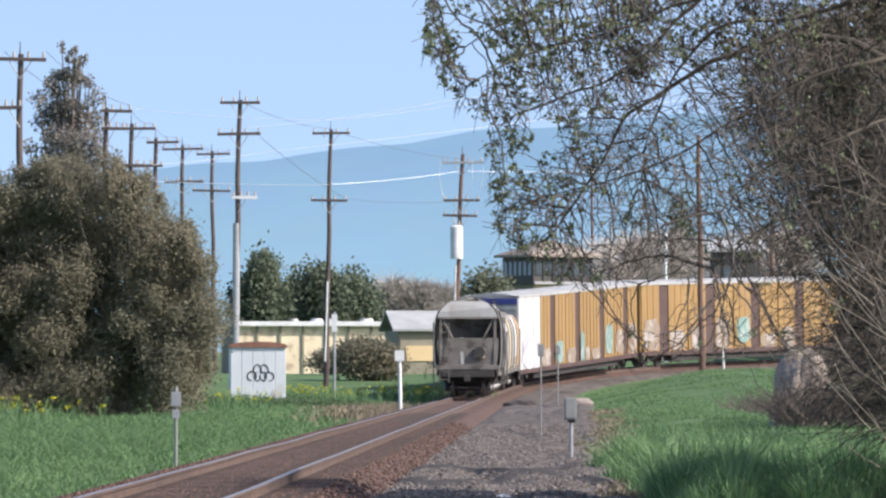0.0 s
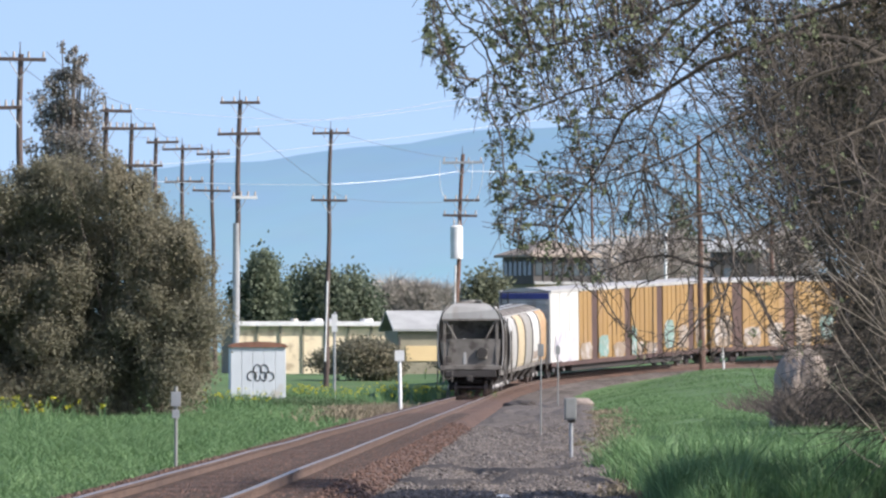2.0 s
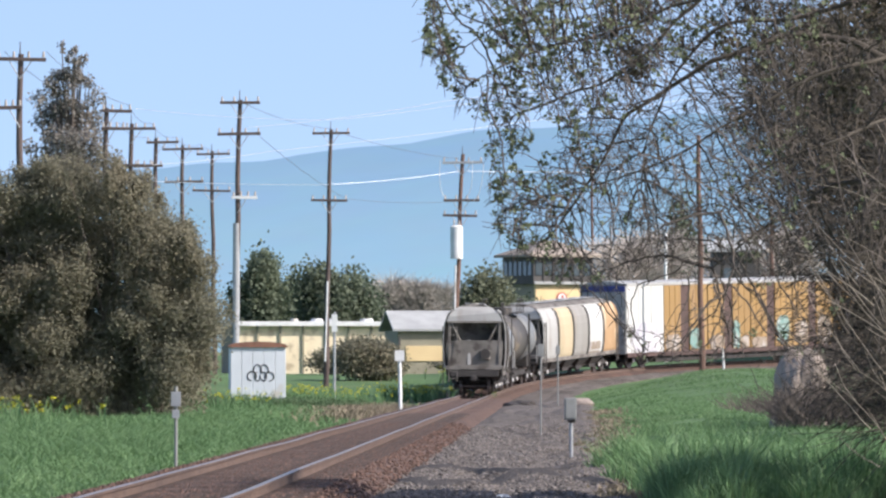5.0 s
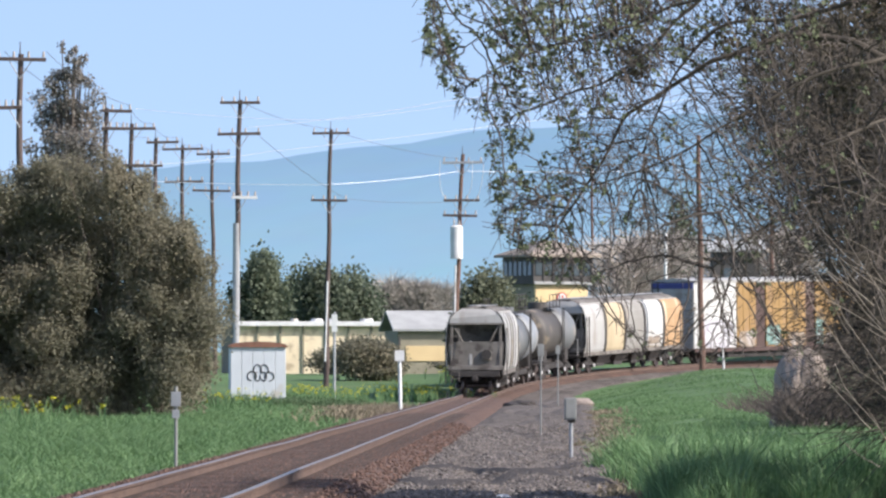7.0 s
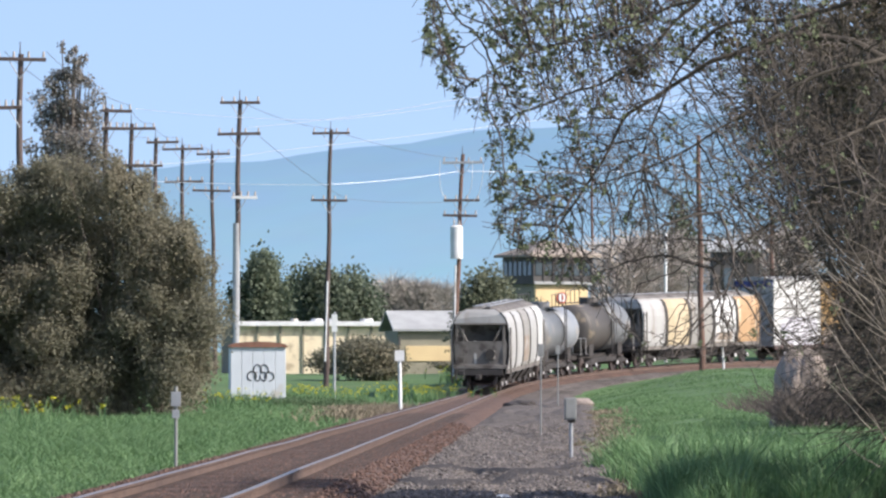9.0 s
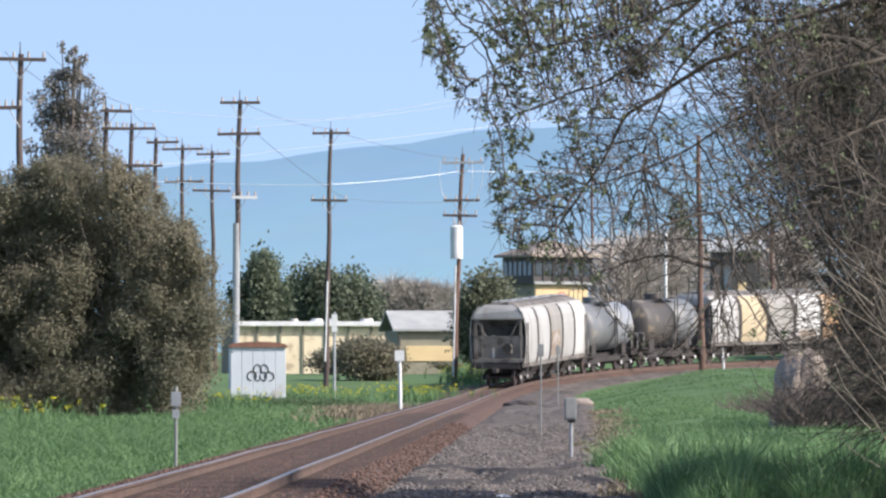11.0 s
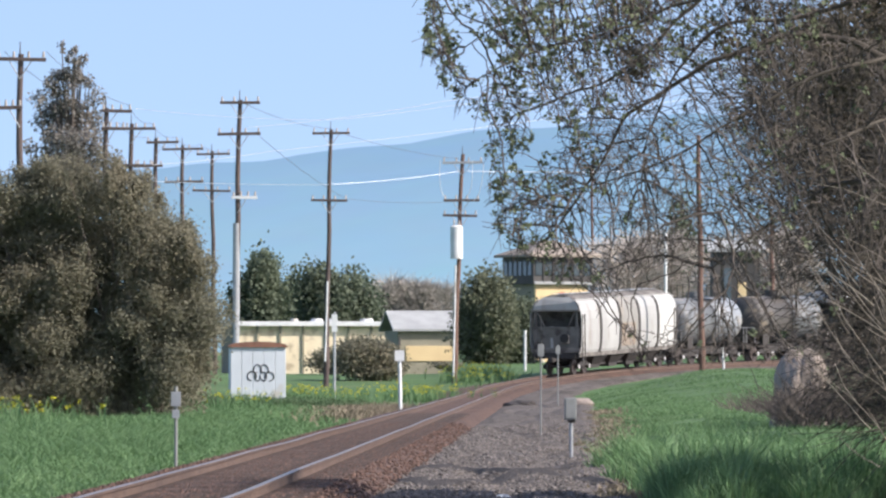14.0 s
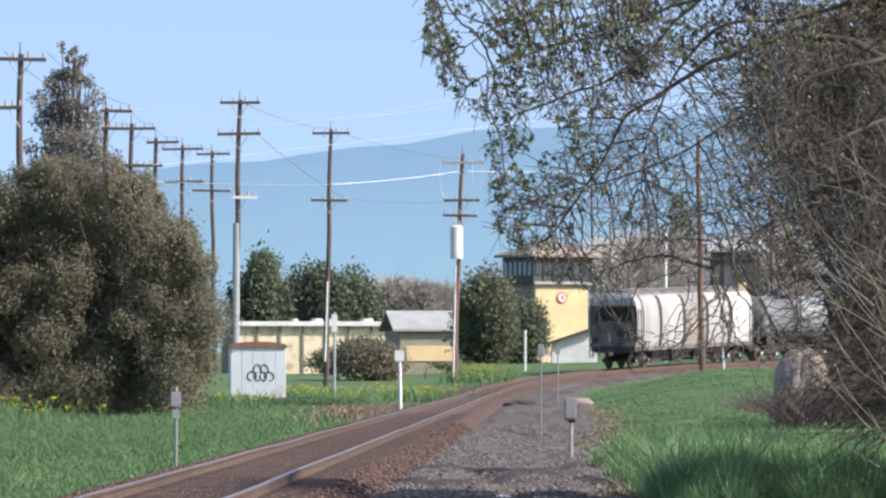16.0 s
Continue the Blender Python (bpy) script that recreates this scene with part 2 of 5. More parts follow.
def loft(rings, closed=True, caps=True):
    """A bmesh skin over rings of equal count."""
    bm = bmesh.new()
    vs = [[bm.verts.new(p) for p in ring] for ring in rings]
    k = len(rings[0])
    for a, b in zip(vs, vs[1:]):
        for i in range(k if closed else k - 1):
            j = (i + 1) % k
            bm.faces.new((a[i], a[j], b[j], b[i]))
    if caps and closed:
        bm.faces.new(vs[0][::-1])
        bm.faces.new(vs[-1])
    bmesh.ops.recalc_face_normals(bm, faces=bm.faces)
    return bm


def smooth01(a, b, x):
    t = min(1.0, max(0.0, (x - a) / (b - a)))
    return t * t * (3 - 2 * t)


def lerp_table(tab, x):
    return float(np.interp(x, [p[0] for p in tab], [p[1] for p in tab]))


# ---------------------------------------------------------------- the line of the track
KAPPA, EASE0, EASE1, TURN_END = 0.0088, 356.0, 375.0, 480.0
RISE = [(0, 0.35), (362, 0.35), (372, 0.45), (383, 0.85), (395, 1.30), (407, 1.72), (420, 2.08), (445, 2.55), (480, 2.9), (900, 3.2)]


def trace_track():
    pts, x, y, s, th = [], -3.95, 10.0, 10.0, 0.0165
    step = 0.5
    while s < 620:
        pts.append((s, x, y, th))
        k = KAPPA * min(1, max(0, (s - EASE0) / (EASE1 - EASE0))) if s < TURN_END else 0
        th += k * step
        x += math.sin(th) * step
        y += math.cos(th) * step
        s += step
    return np.array(pts)


TRACK = trace_track()


def rail_z(s):
    return (lerp_table(RISE, s - 3) + lerp_table(RISE, s) + lerp_table(RISE, s + 3)) / 3


def track_at(s, off=0.0, dz=0.0):
    """A point beside the track: s along it, off metres to its right, dz above the rail tops."""
    f = (s - 10.0) * 2
    i = min(max(int(f), 0), len(TRACK) - 2)
    _, x, y, th = TRACK[i] + (TRACK[i + 1] - TRACK[i]) * (f - i)
    z = RAIL_TOPS[i] + (RAIL_TOPS[i + 1] - RAIL_TOPS[i]) * (f - i)
    return Vector((x + off * math.cos(th), y - off * math.sin(th), z + dz))


RAIL_TOPS = [rail_z(s) for s in TRACK[:, 0]]


# ---------------------------------------------------------------- ground
def ground_z(x, y):
    if y < 340:
        k = min(max(int((y - 10.0) * 2), 0), 700)
        dist = abs(x - TRACK[k, 1])
    else:
        near = TRACK[600:]
        d = (near[:, 1] - x) ** 2 + (near[:, 2] - y) ** 2
        k = 600 + int(np.argmin(d))
        dist = math.sqrt(d[k - 600])
    bed = RAIL_TOPS[k] - 0.42
    wide = 1.35 * smooth01(330, 445, y) + (0.3 * smooth01(-2, 4, x) + 1.7 * smooth01(11, 20, x)) * smooth01(395, 470, y) + 2.2 * smooth01(520, 700, y)
    bank = 0.25 * smooth01(3, 9, x) * smooth01(90, 200, y) + 1.45 * smooth01(7, 16, x) * smooth01(230, 400, y)
    z = max(wide, bank) if x > 0 else wide
    z = max(z, bed) if y > 385 and x > 0 else z
    w = smooth01(3.0, 9.0, dist)
    z = bed * (1 - w) + z * w
    z += 0.10 * noise.noise((x * 0.25, y * 0.12, 0.3)) * smooth01(2.5, 5, dist)
    return z


def build_ground():
    xs = np.concatenate([-np.geomspace(1500, 42, 14), np.arange(-40, 41, 1.0), np.geomspace(42, 1500, 14)])
    ys = np.concatenate([[-400, -150, -60], np.arange(-30, 520, 3.0), np.geomspace(525, 4800, 22)])
    verts = [(x, y, ground_z(x, y)) for y in ys for x in xs]
    n = len(xs)
    faces = [(j * n + i, j * n + i + 1, (j + 1) * n + i + 1, (j + 1) * n + i) for j in range(len(ys) - 1) for i in range(n - 1)]
    g = raw("ground", verts, faces, M["grass_ground"], smooth=True)
    tagged(g, "green spring grass field with bare patches", "ground", kind="structure")


GRAVEL_EDGE = [(20, 2.4), (60, 2.35), (90, 2.5), (130, 3.0), (200, 4.6), (300, 6.6), (345, 7.2)]


def gravel_edge(s):
    """Width of the stone road's right edge from the track's centre."""
    c = track_at(s)
    edge = (lerp_table(GRAVEL_EDGE, s) - c.x) if s < 345 else lerp_table([(345, 5.45), (380, 4.6), (440, 3.6)], s)
    return edge + 0.45 * noise.noise((s * 0.15, 1.7, 0)) + 0.2 * noise.noise((s * 0.9, 4.7, 0))


def gravel_top(s, off, frac):
    """A point on the stone road: s along the track, off to its right, frac of the road's width."""
    p = track_at(s, off)
    bumps = 0.05 * noise.noise((p.x * 1.1, p.y * 0.16, 2)) + 0.03 * noise.noise((p.x * 4.0, p.y * 0.9, 5)) + 0.03 * noise.noise((p.x * 12.0, p.y * 5.0, 8))
    rut = -0.07 * math.exp(-((off - 3.0 - 0.5 * math.sin(s * 0.09)) / 0.22) ** 2) - 0.06 * math.exp(-((off - 4.3 - 0.4 * math.sin(s * 0.09)) / 0.22) ** 2)
    fade = smooth01(0, 0.2, frac) * smooth01(0, 0.12, 1 - frac)
    p.z = ground_z(p.x, p.y) + 0.035 + (0.09 + bumps + rut) * fade
    return p


def build_gravel():
    """The service road of crushed stone along the right side of the line."""
    verts, faces, k = [], [], 50
    ss = np.concatenate([np.arange(14, 60, 1.0), np.arange(60, 160, 0.45), np.arange(160, 300, 1.0), np.arange(300, 440, 2.0)])
    for s in ss:
        edge = gravel_edge(s)
        for i in range(k + 1):
            p = gravel_top(s, 1.45 + (edge - 1.45) * i / k, i / k)
            verts.append((p.x, p.y, p.z if i < k else p.z - 0.08))
    n = k + 1
    for j in range(len(ss) - 1):
        for i in range(k):
            faces.append((j * n + i, j * n + i + 1, (j + 1) * n + i + 1, (j + 1) * n + i))
    g = raw("gravel_road", verts, faces, M["gravel"], smooth=True)
    tagged(g, "grey crushed stone service road beside the track", "gravel road", kind="structure")


def build_dark_strips():
    """Two dark wavy strips that cross the service road."""
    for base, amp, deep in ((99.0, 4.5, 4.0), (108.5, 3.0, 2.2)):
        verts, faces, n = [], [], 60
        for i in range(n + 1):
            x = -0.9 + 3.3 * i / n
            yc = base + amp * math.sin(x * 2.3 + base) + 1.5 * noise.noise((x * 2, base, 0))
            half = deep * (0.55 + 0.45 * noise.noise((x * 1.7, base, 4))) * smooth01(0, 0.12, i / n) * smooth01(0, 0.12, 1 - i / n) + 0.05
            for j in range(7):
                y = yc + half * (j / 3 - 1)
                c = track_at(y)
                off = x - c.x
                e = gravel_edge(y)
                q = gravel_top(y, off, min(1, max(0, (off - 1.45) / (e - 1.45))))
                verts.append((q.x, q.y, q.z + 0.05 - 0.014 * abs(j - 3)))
        for i in range(n):
            for j in range(6):
                faces.append((i * 7 + j, (i + 1) * 7 + j, (i + 1) * 7 + j + 1, i * 7 + j + 1))
        f = raw("furrow", verts, faces, M["dark_ground"], smooth=True)
        tagged(f, "dark wavy strip across the gravel", "furrow", kind="structure")


def build_ballast():
    prof = [(-2.9, -0.62), (-1.75, -0.2), (-1.3, -0.16), (1.3, -0.16), (1.5, -0.2), (2.1, -0.55)]
    ss = np.concatenate([np.arange(12, 500, 1.5)])
    verts, faces, k = [], [], len(prof)
    for s in ss:
        for i, (o, z) in enumerate(prof):
            o = o - 2.6 * smooth01(362, 385, s) if i == 0 else o
            p = track_at(s, o + 0.12 * noise.noise((s * 0.8, i, 0)), z + 0.03 * noise.noise((s * 0.7, i, 5)))
            verts.append(p)
    for j in range(len(ss) - 1):
        for i in range(k - 1):
            faces.append((j * k + i, j * k + i + 1, (j + 1) * k + i + 1, (j + 1) * k + i))
    b = raw("ballast_bed", verts, faces, M["ballast"], smooth=True)
    tagged(b, "rust-brown stone ballast bed under the rails", "track bed", kind="structure")


def build_rails():
    for side in (-1, 1):
        for name, mat, prof in (
            ("rail", M["rust_rail"], [(-0.07, -0.18), (0.07, -0.18), (0.07, -0.16), (0.012, -0.14), (0.012, -0.045), (0.036, -0.035), (0.036, -0.004), (-0.036, -0.004), (-0.036, -0.035), (-0.012, -0.045), (-0.012, -0.14), (-0.07, -0.16)]),
            ("rail_head", M["rail_head"], [(-0.035, -0.012), (0.035, -0.012), (0.035, -0.003), (0.026, 0.0), (-0.026, 0.0), (-0.035, -0.003)])):
            rings = []
            for s in np.concatenate([np.arange(12, 340, 4.0), np.arange(340, 500, 2.0)]):
                wob = 0.02 * noise.noise((s * 0.05, side, 0))
                rings.append([track_at(s, side * 0.7525 + o + wob, z + 0.015 * noise.noise((s * 0.06, side * 3, 1))) for o, z in prof])
            r = part(name, loft(rings), mat)
            if name == "rail":
                tagged(r, "rusty steel rail with a polished running surface", "rail", "rails of the track", "structure")
                base = r
            else:
                r.parent = base
                r["label"] = "bright worn running surface of the rail"
    tie = None
    for i in range(300):
        s = 60 + i * 0.545
        p, th = track_at(s, 0, -0.19), float(np.interp(s, TRACK[:, 0], TRACK[:, 3]))
        m = Matrix.Translation(p) @ Matrix.Rotation(-th, 4, "Z")
        if tie is None:
            tie = part("tie", one_box((0, 0, 0), (2.6, 0.23, 0.12), 0.012), M["tie"])
            tie.matrix_basis = m
        else:
            o = new("tie", tie.data)
            o.matrix_basis = m
            o.parent = bpy.data.objects["ballast_bed"]
    tie.parent = bpy.data.objects["ballast_bed"]


build_ground()
build_gravel()
build_dark_strips()
build_ballast()
build_rails()


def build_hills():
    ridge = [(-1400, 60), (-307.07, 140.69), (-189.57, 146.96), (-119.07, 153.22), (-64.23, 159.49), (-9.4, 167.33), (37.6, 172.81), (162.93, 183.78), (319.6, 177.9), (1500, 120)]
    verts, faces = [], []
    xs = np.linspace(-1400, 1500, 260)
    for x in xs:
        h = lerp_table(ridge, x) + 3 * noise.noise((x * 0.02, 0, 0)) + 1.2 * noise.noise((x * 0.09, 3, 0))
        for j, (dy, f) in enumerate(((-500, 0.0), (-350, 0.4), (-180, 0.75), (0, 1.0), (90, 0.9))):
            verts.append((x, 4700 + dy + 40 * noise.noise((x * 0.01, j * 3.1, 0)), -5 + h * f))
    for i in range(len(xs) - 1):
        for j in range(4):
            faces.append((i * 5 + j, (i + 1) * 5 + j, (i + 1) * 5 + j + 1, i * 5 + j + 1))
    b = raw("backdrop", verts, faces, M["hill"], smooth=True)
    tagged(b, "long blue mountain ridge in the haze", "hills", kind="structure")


build_hills()


# ---------------------------------------------------------------- foliage helpers
def leaf_cloud(name, lumps, n, size, mat, parent, seed, label="", hollow=0.55, flat=0.6, spread=0.18):
    """Leaves scattered through ellipsoid lumps (centre, radii), thicker towards the skin."""
    rng = np.random.default_rng(seed)
    vol = np.array([l[1][0] * l[1][1] * l[1][2] for l in lumps]) ** 0.5
    pick = rng.choice(len(lumps), n, p=vol / vol.sum())
    c = np.array([l[0] for l in lumps])[pick]
    r = np.array([l[1] for l in lumps])[pick]
    d = rng.normal(size=(n, 3))
    d /= np.linalg.norm(d, axis=1)[:, None]
    rad = hollow + (1 - hollow) * rng.random(n) ** 0.6
    rad *= 1 + spread * rng.normal(size=n)
    p = c + d * r * rad[:, None]
    u = rng.normal(size=(n, 3))
    u /= np.linalg.norm(u, axis=1)[:, None]
    w = np.cross(u, d + rng.normal(size=(n, 3)) * 0.8)
    w /= np.linalg.norm(w, axis=1)[:, None] + 1e-9
    s = size * (0.55 + 0.9 * rng.random(n))[:, None]
    a, b_, c_, e = p - u * s * 0.5, p + w * s * 0.5 * flat, p + u * s * 0.5, p - w * s * 0.5 * flat
    verts = np.stack([a, b_, c_, e], 1).reshape(-1, 3)
    faces = np.arange(4 * n).reshape(n, 4)
    me = bpy.data.meshes.new(name)
    me.from_pydata(verts.tolist(), [], faces.tolist())
    me.materials.append(mat)
    ob = new(name, me)
    ob.parent = parent
    if label:
        ob["label"] = label
    return ob


def lump_set(c, r, k, seed, small=0.45):
    """k lumps filling an ellipsoid."""
    rng = np.random.default_rng(seed)
    out = []
    for _ in range(k):
        d = rng.normal(size=3)
        d /= np.linalg.norm(d)
        d *= rng.random() ** 0.4 * 0.72
        q = small * (0.6 + 0.6 * rng.random())
        out.append((tuple(np.array(c) + d * np.array(r)), tuple(np.array(r) * q)))
    return out


def limb_mesh(paths, sides=5):
    """Tapered tubes over point lists [(point, radius), ...] as vertices and faces."""
    verts, faces = [], []
    for path in paths:
        base = len(verts)
        for i, (p, r) in enumerate(path):
            q = path[min(i + 1, len(path) - 1)][0] - path[max(i - 1, 0)][0]
            t = q.normalized()
            u = t.cross(Vector((0.31, 0.2, 0.93)))
            u = u.normalized() if u.length > 1e-4 else Vector((1, 0, 0))
            v = t.cross(u)
            for k in range(sides):
                a = 2 * math.pi * k / sides
                verts.append(p + (u * math.cos(a) + v * math.sin(a)) * r)
        for i in range(len(path) - 1):
            for k in range(sides):
                j = (k + 1) % sides
                faces.append((base + i * sides + k, base + i * sides + j, base + (i + 1) * sides + j, base + (i + 1) * sides + k))
    return verts, faces


def tree(name, label, base, height, crown_r, crown_c, leaves, size, mat, seed, lumps=26, trunk_r=0.25, bark="bark", small=0.42, hollow=0.5, profile=None):
    rng = random.Random(seed)
    root = tagged(empty(name, Matrix.Translation(base)), label, name.replace("_", " "))
    top = Vector((crown_c[0], crown_c[1], crown_c[2] + crown_r[2] * 0.5))
    trunk = [(Vector((0.15 * math.sin(i * 1.3), 0.1 * math.cos(i), -0.4)).lerp(top, i / 7), trunk_r * (1 - i / 9)) for i in range(8)]
    ls = lump_set(crown_c, crown_r, lumps, seed, small)
    if profile:
        ls = profile
    v, f = limb_mesh([trunk], 8)
    raw("trunk", v, f, M[bark], root, smooth=True)
    limbs = []
    for c, r in ls:
        k = rng.randint(1, 5)
        a = trunk[k][0]
        b = Vector(c)
        mid = a.lerp(b, 0.5) + Vector((0, 0, 0.08 * (b - a).length * rng.random()))
        limbs.append([(a, trunk[k][1] * 0.5), (mid, trunk[k][1] * 0.3), (b, trunk[k][1] * 0.1)])
    v, f = limb_mesh(limbs, 5)
    tagged(raw("limbwork", v, f, M[bark], root), kind="stuff")
    leaf_cloud("crown", ls, leaves, size, M[mat], root, seed, hollow=hollow)
    return root


# ---------------------------------------------------------------- the train
SPEED, REAR0 = 5.45, 320.0
HALF_W = 1.58


def truck(parent, x, name="truck"):
    t = empty(name, Matrix.Translation((x, 0, 0)))
    t.parent = parent
    for sy in (-1, 1):
        bm = bmesh.new()
        box(bm, (0, sy * 1.0, 0.62), (1.1, 0.14, 0.26), 0.03)
        for sx in (-1, 1):
            box(bm, (sx * 0.72, sy * 1.0, 0.56), (0.55, 0.13, 0.2), 0.03, Matrix.Rotation(sx * 0.18, 4, "Y"))
            box(bm, (sx * 0.92, sy * 1.0, 0.46), (0.26, 0.16, 0.26), 0.03)
        for k in (-0.16, 0, 0.16):
            rod(bm, (k, sy * 1.0, 0.3), (k, sy * 1.0, 0.56), 0.06, n=8)
        part("side_frame", bm, M["steel_dark"], t)
    part("bolster", one_box((0, 0, 0.72), (0.4, 2.2, 0.24), 0.03), M["steel_dark"], t)
    axles = []
    for sx in (-0.89, 0.89):
        bm = bmesh.new()
        rod(bm, (0, -0.98, 0), (0, 0.98, 0), 0.08, n=10)
        for sy in (-1, 1):
            rod(bm, (0, sy * 0.69, 0), (0, sy * 0.80, 0), 0.455, n=20)
            rod(bm, (0, sy * 0.66, 0), (0, sy * 0.69, 0), 0.48, n=20)
            box(bm, (0.25, sy * 0.802, 0), (0.3, 0.012, 0.1))
            box(bm, (-0.25, sy * 0.802, 0), (0.3, 0.012, 0.1))
        a = part("wheelset", bm, M["wheel_steel"], t)
        a.location = (sx, 0, 0.46)
        axles.append((a, sx))
        for sy in (-1, 1):
            part("bearing_cap", one_rod((sx, sy * 1.07, 0.46), (sx, sy * 1.13, 0.46), 0.11, n=10), M["bearing"], t)
    return axles


def coupler(parent, x, side):
    bm = bmesh.new()
    box(bm, (x + side * 0.3, 0, 0.88), (0.7, 0.16, 0.2), 0.03)
    box(bm, (x + side * 0.62, 0.04, 0.88), (0.22, 0.3, 0.3), 0.06)
    part("coupler", bm, M["steel_dark"], parent)


def ladder(parent, x, y, z0, z1, along, mat, w=0.42):
    bm = bmesh.new()
    dx, dy = (w / 2, 0) if along == "x" else (0, w / 2)
    for s in (-1, 1):
        box(bm, (x + s * dx, y + s * dy, (z0 + z1) / 2), (0.05, 0.05, z1 - z0))
    z = z0 + 0.15
    while z < z1:
        rod(bm, (x - dx, y - dy, z), (x + dx, y + dy, z), 0.018, n=6)
        z += 0.38
    part("ladder", bm, mat, parent)


HOPPER_SIDE = [(1.15, 1.40), (1.45, 1.50), (1.9, 1.555), (2.6, HALF_W), (3.3, 1.565), (3.8, 1.50), (4.2, 1.36), (4.45, 1.12)]
HOPPER_TOP = [(4.63, 0.78), (4.73, 0.4), (4.76, 0.0)]


def half_width(z):
    return lerp_table(HOPPER_SIDE + HOPPER_TOP, z)


def shell(x0, x1, grow=0.0, prof=None, thick=0.03, sides=(1,)):
    """Skin panels following the bulged side between x0 and x1, on the sides named."""
    prof = prof or HOPPER_SIDE
    sy = sides[0]
    ring = [(sy * (w + grow), z) for z, w in prof] + [(sy * (w + grow - thick), z) for z, w in reversed(prof)]
    return loft([[(x, y, z) for y, z in ring] for x in (x0, x1)])


def hopper_car(label, length, panels, end_mat, sprays=(), low=1.0):
    car = tagged(empty("hopper_car"), label, "freight car", "cars of the train")
    h = length / 2
    # inner body with sloped end sheets
    prof = [(z, w - 0.04) for z, w in HOPPER_SIDE] + [(z, w) for z, w in HOPPER_TOP[:-1]]
    full = [(w, z) for z, w in prof] + [(0, 4.76)] + [(-w, z) for z, w in reversed(prof)]

    def end_x(z):
        if z > 3.75:
            return h - 0.15 - 0.25 * smooth01(4.2, 4.76, z)
        return h - 0.15 - (3.75 - z) * 0.9

    rings = [[(sx * f * end_x(z), y, z) for y, z in full] for sx, f in ((-1, 1), (-1, 0.5), (1, 0.5), (1, 1))]
    part("body", loft(rings), M["car_grime"], car, smooth=False)
    # side panels and the ribs between them
    n = len(panels)
    inset = 0.12
    w = (length - 2 * inset) / n
    for sy in (1, -1):
        for i, pm in enumerate(panels):
            x0, x1 = -h + inset + i * w, -h + inset + (i + 1) * w
            part("side_panel", shell(x0 + 0.19, x1 - 0.19, 0.02, HOPPER_SIDE, sides=(sy,)), M[pm], car, smooth=False)
        for i in range(n + 1):
            x = -h + inset + i * w
            if i in (0, n):
                x += 0.07 if i == 0 else -0.07
                part("corner_post", shell(x - 0.07, x + 0.07, 0.04, sides=(sy,)), M[panels[0 if i == 0 else -1]], car)
            else:
                part("rib", shell(x - 0.17, x + 0.17, 0.045, sides=(sy,), thick=0.08), M["steel_dark"], car)
        part("side_sill", one_box((0, sy * 1.42, 1.16), (length - 0.2, 0.1, 0.26), 0.02), M["car_grime"], car)
        part("roof_edge", one_box((0, sy * 1.18, 4.44), (length - 0.5, 0.07, 0.07), 0.02), M["car_white"], car)
    # roof walk and hatches
    bm = bmesh.new()
    for sy in (-0.45, 0.45):
        box(bm, (0, sy * 0.8, 4.785), (length - 1.2, 0.26, 0.03))
    part("roof_walk", bm, M["galvanised"], car)
    for i in range(6):
        part("hatch", one_rod((-h + (i + 0.5) * length / 6, 0, 4.74), (-h + (i + 0.5) * length / 6, 0, 4.8), 0.33, 0.3, 14), M[end_mat], car)
    # hopper outlets
    for i in range(4):
        x = (i - 1.5) * (length - 7.0) / 3.4
        rings = [[(x + sx * a, sy * b, z) for sx, sy in ((-1, -1), (1, -1), (1, 1), (-1, 1))] for a, b, z in ((1.35, 1.38, 1.3), (1.1, 1.3, 0.9), (0.7, 1.0, 0.5), (0.7, 1.0, 0.3))]
        part("outlet", loft(rings), M["steel_dark"], car)
    # ends
    for sx in (-1, 1):
        e = sx * h
        part("end_sill", one_box((e - sx * 0.18, 0, 1.42), (0.3, 3.0, 0.22), 0.03), M["car_grime"], car)
        part("draft_gear", one_box((e - sx * 0.7, 0, 1.12), (1.3, 2.5, 0.36), 0.05), M["steel_dark"], car)
        for sy in (-1, 1):
            part("end_post", one_box((e - sx * 0.2, sy * 1.28, 2.65), (0.16, 0.14, 2.3), 0.02), M["car_grime"], car)
            bm = rod(bmesh.new(), (e - sx * 0.2, sy * 1.2, 3.75), (e - sx * 0.2, sy * 0.45, 2.3), 0.06, n=6)
            part("brace", bm, M["car_grime"], car)
        zs = [3.86, 4.1, 4.3, 4.5, 4.62]
        ring = [(half_width(z) - 0.06, z) for z in zs] + [(-half_width(z) + 0.06, z) for z in reversed(zs)]
        part("end_panel", loft([[(e - sx * (0.16 + 0.25 * smooth01(4.2, 4.76, z) - d), y, z) for y, z in ring] for d in (0.0, 0.04)]), M["car_white"], car, "pale upper end sheet")
        ring = [(half_width(z) - 0.12, z) for z in (1.55, 2.0, 2.5, 2.85)]
        ring = ring + [(-w_, z) for w_, z in reversed(ring)]
        part("end_sheet", loft([[(e - sx * (0.16 + 0.06 * (2.85 - z) - d), y, z) for y, z in ring] for d in (0.0, 0.04)]), M["car_grime"], car, "grimy grey lower end sheet")
        part("end_hood", one_box((e - sx * 0.1, 0, 3.8), (0.1, 2.86, 0.1), 0.02), M["car_grime"], car)
        part("centre_post", one_box((e - sx * 0.22, 0.28, 2.2), (0.12, 0.16, 1.35), 0.02), M["car_white"], car)
        part("brake_box", one_box((e - sx * 0.24, -0.55, 2.1), (0.3, 0.5, 0.5), 0.04), M[end_mat], car)
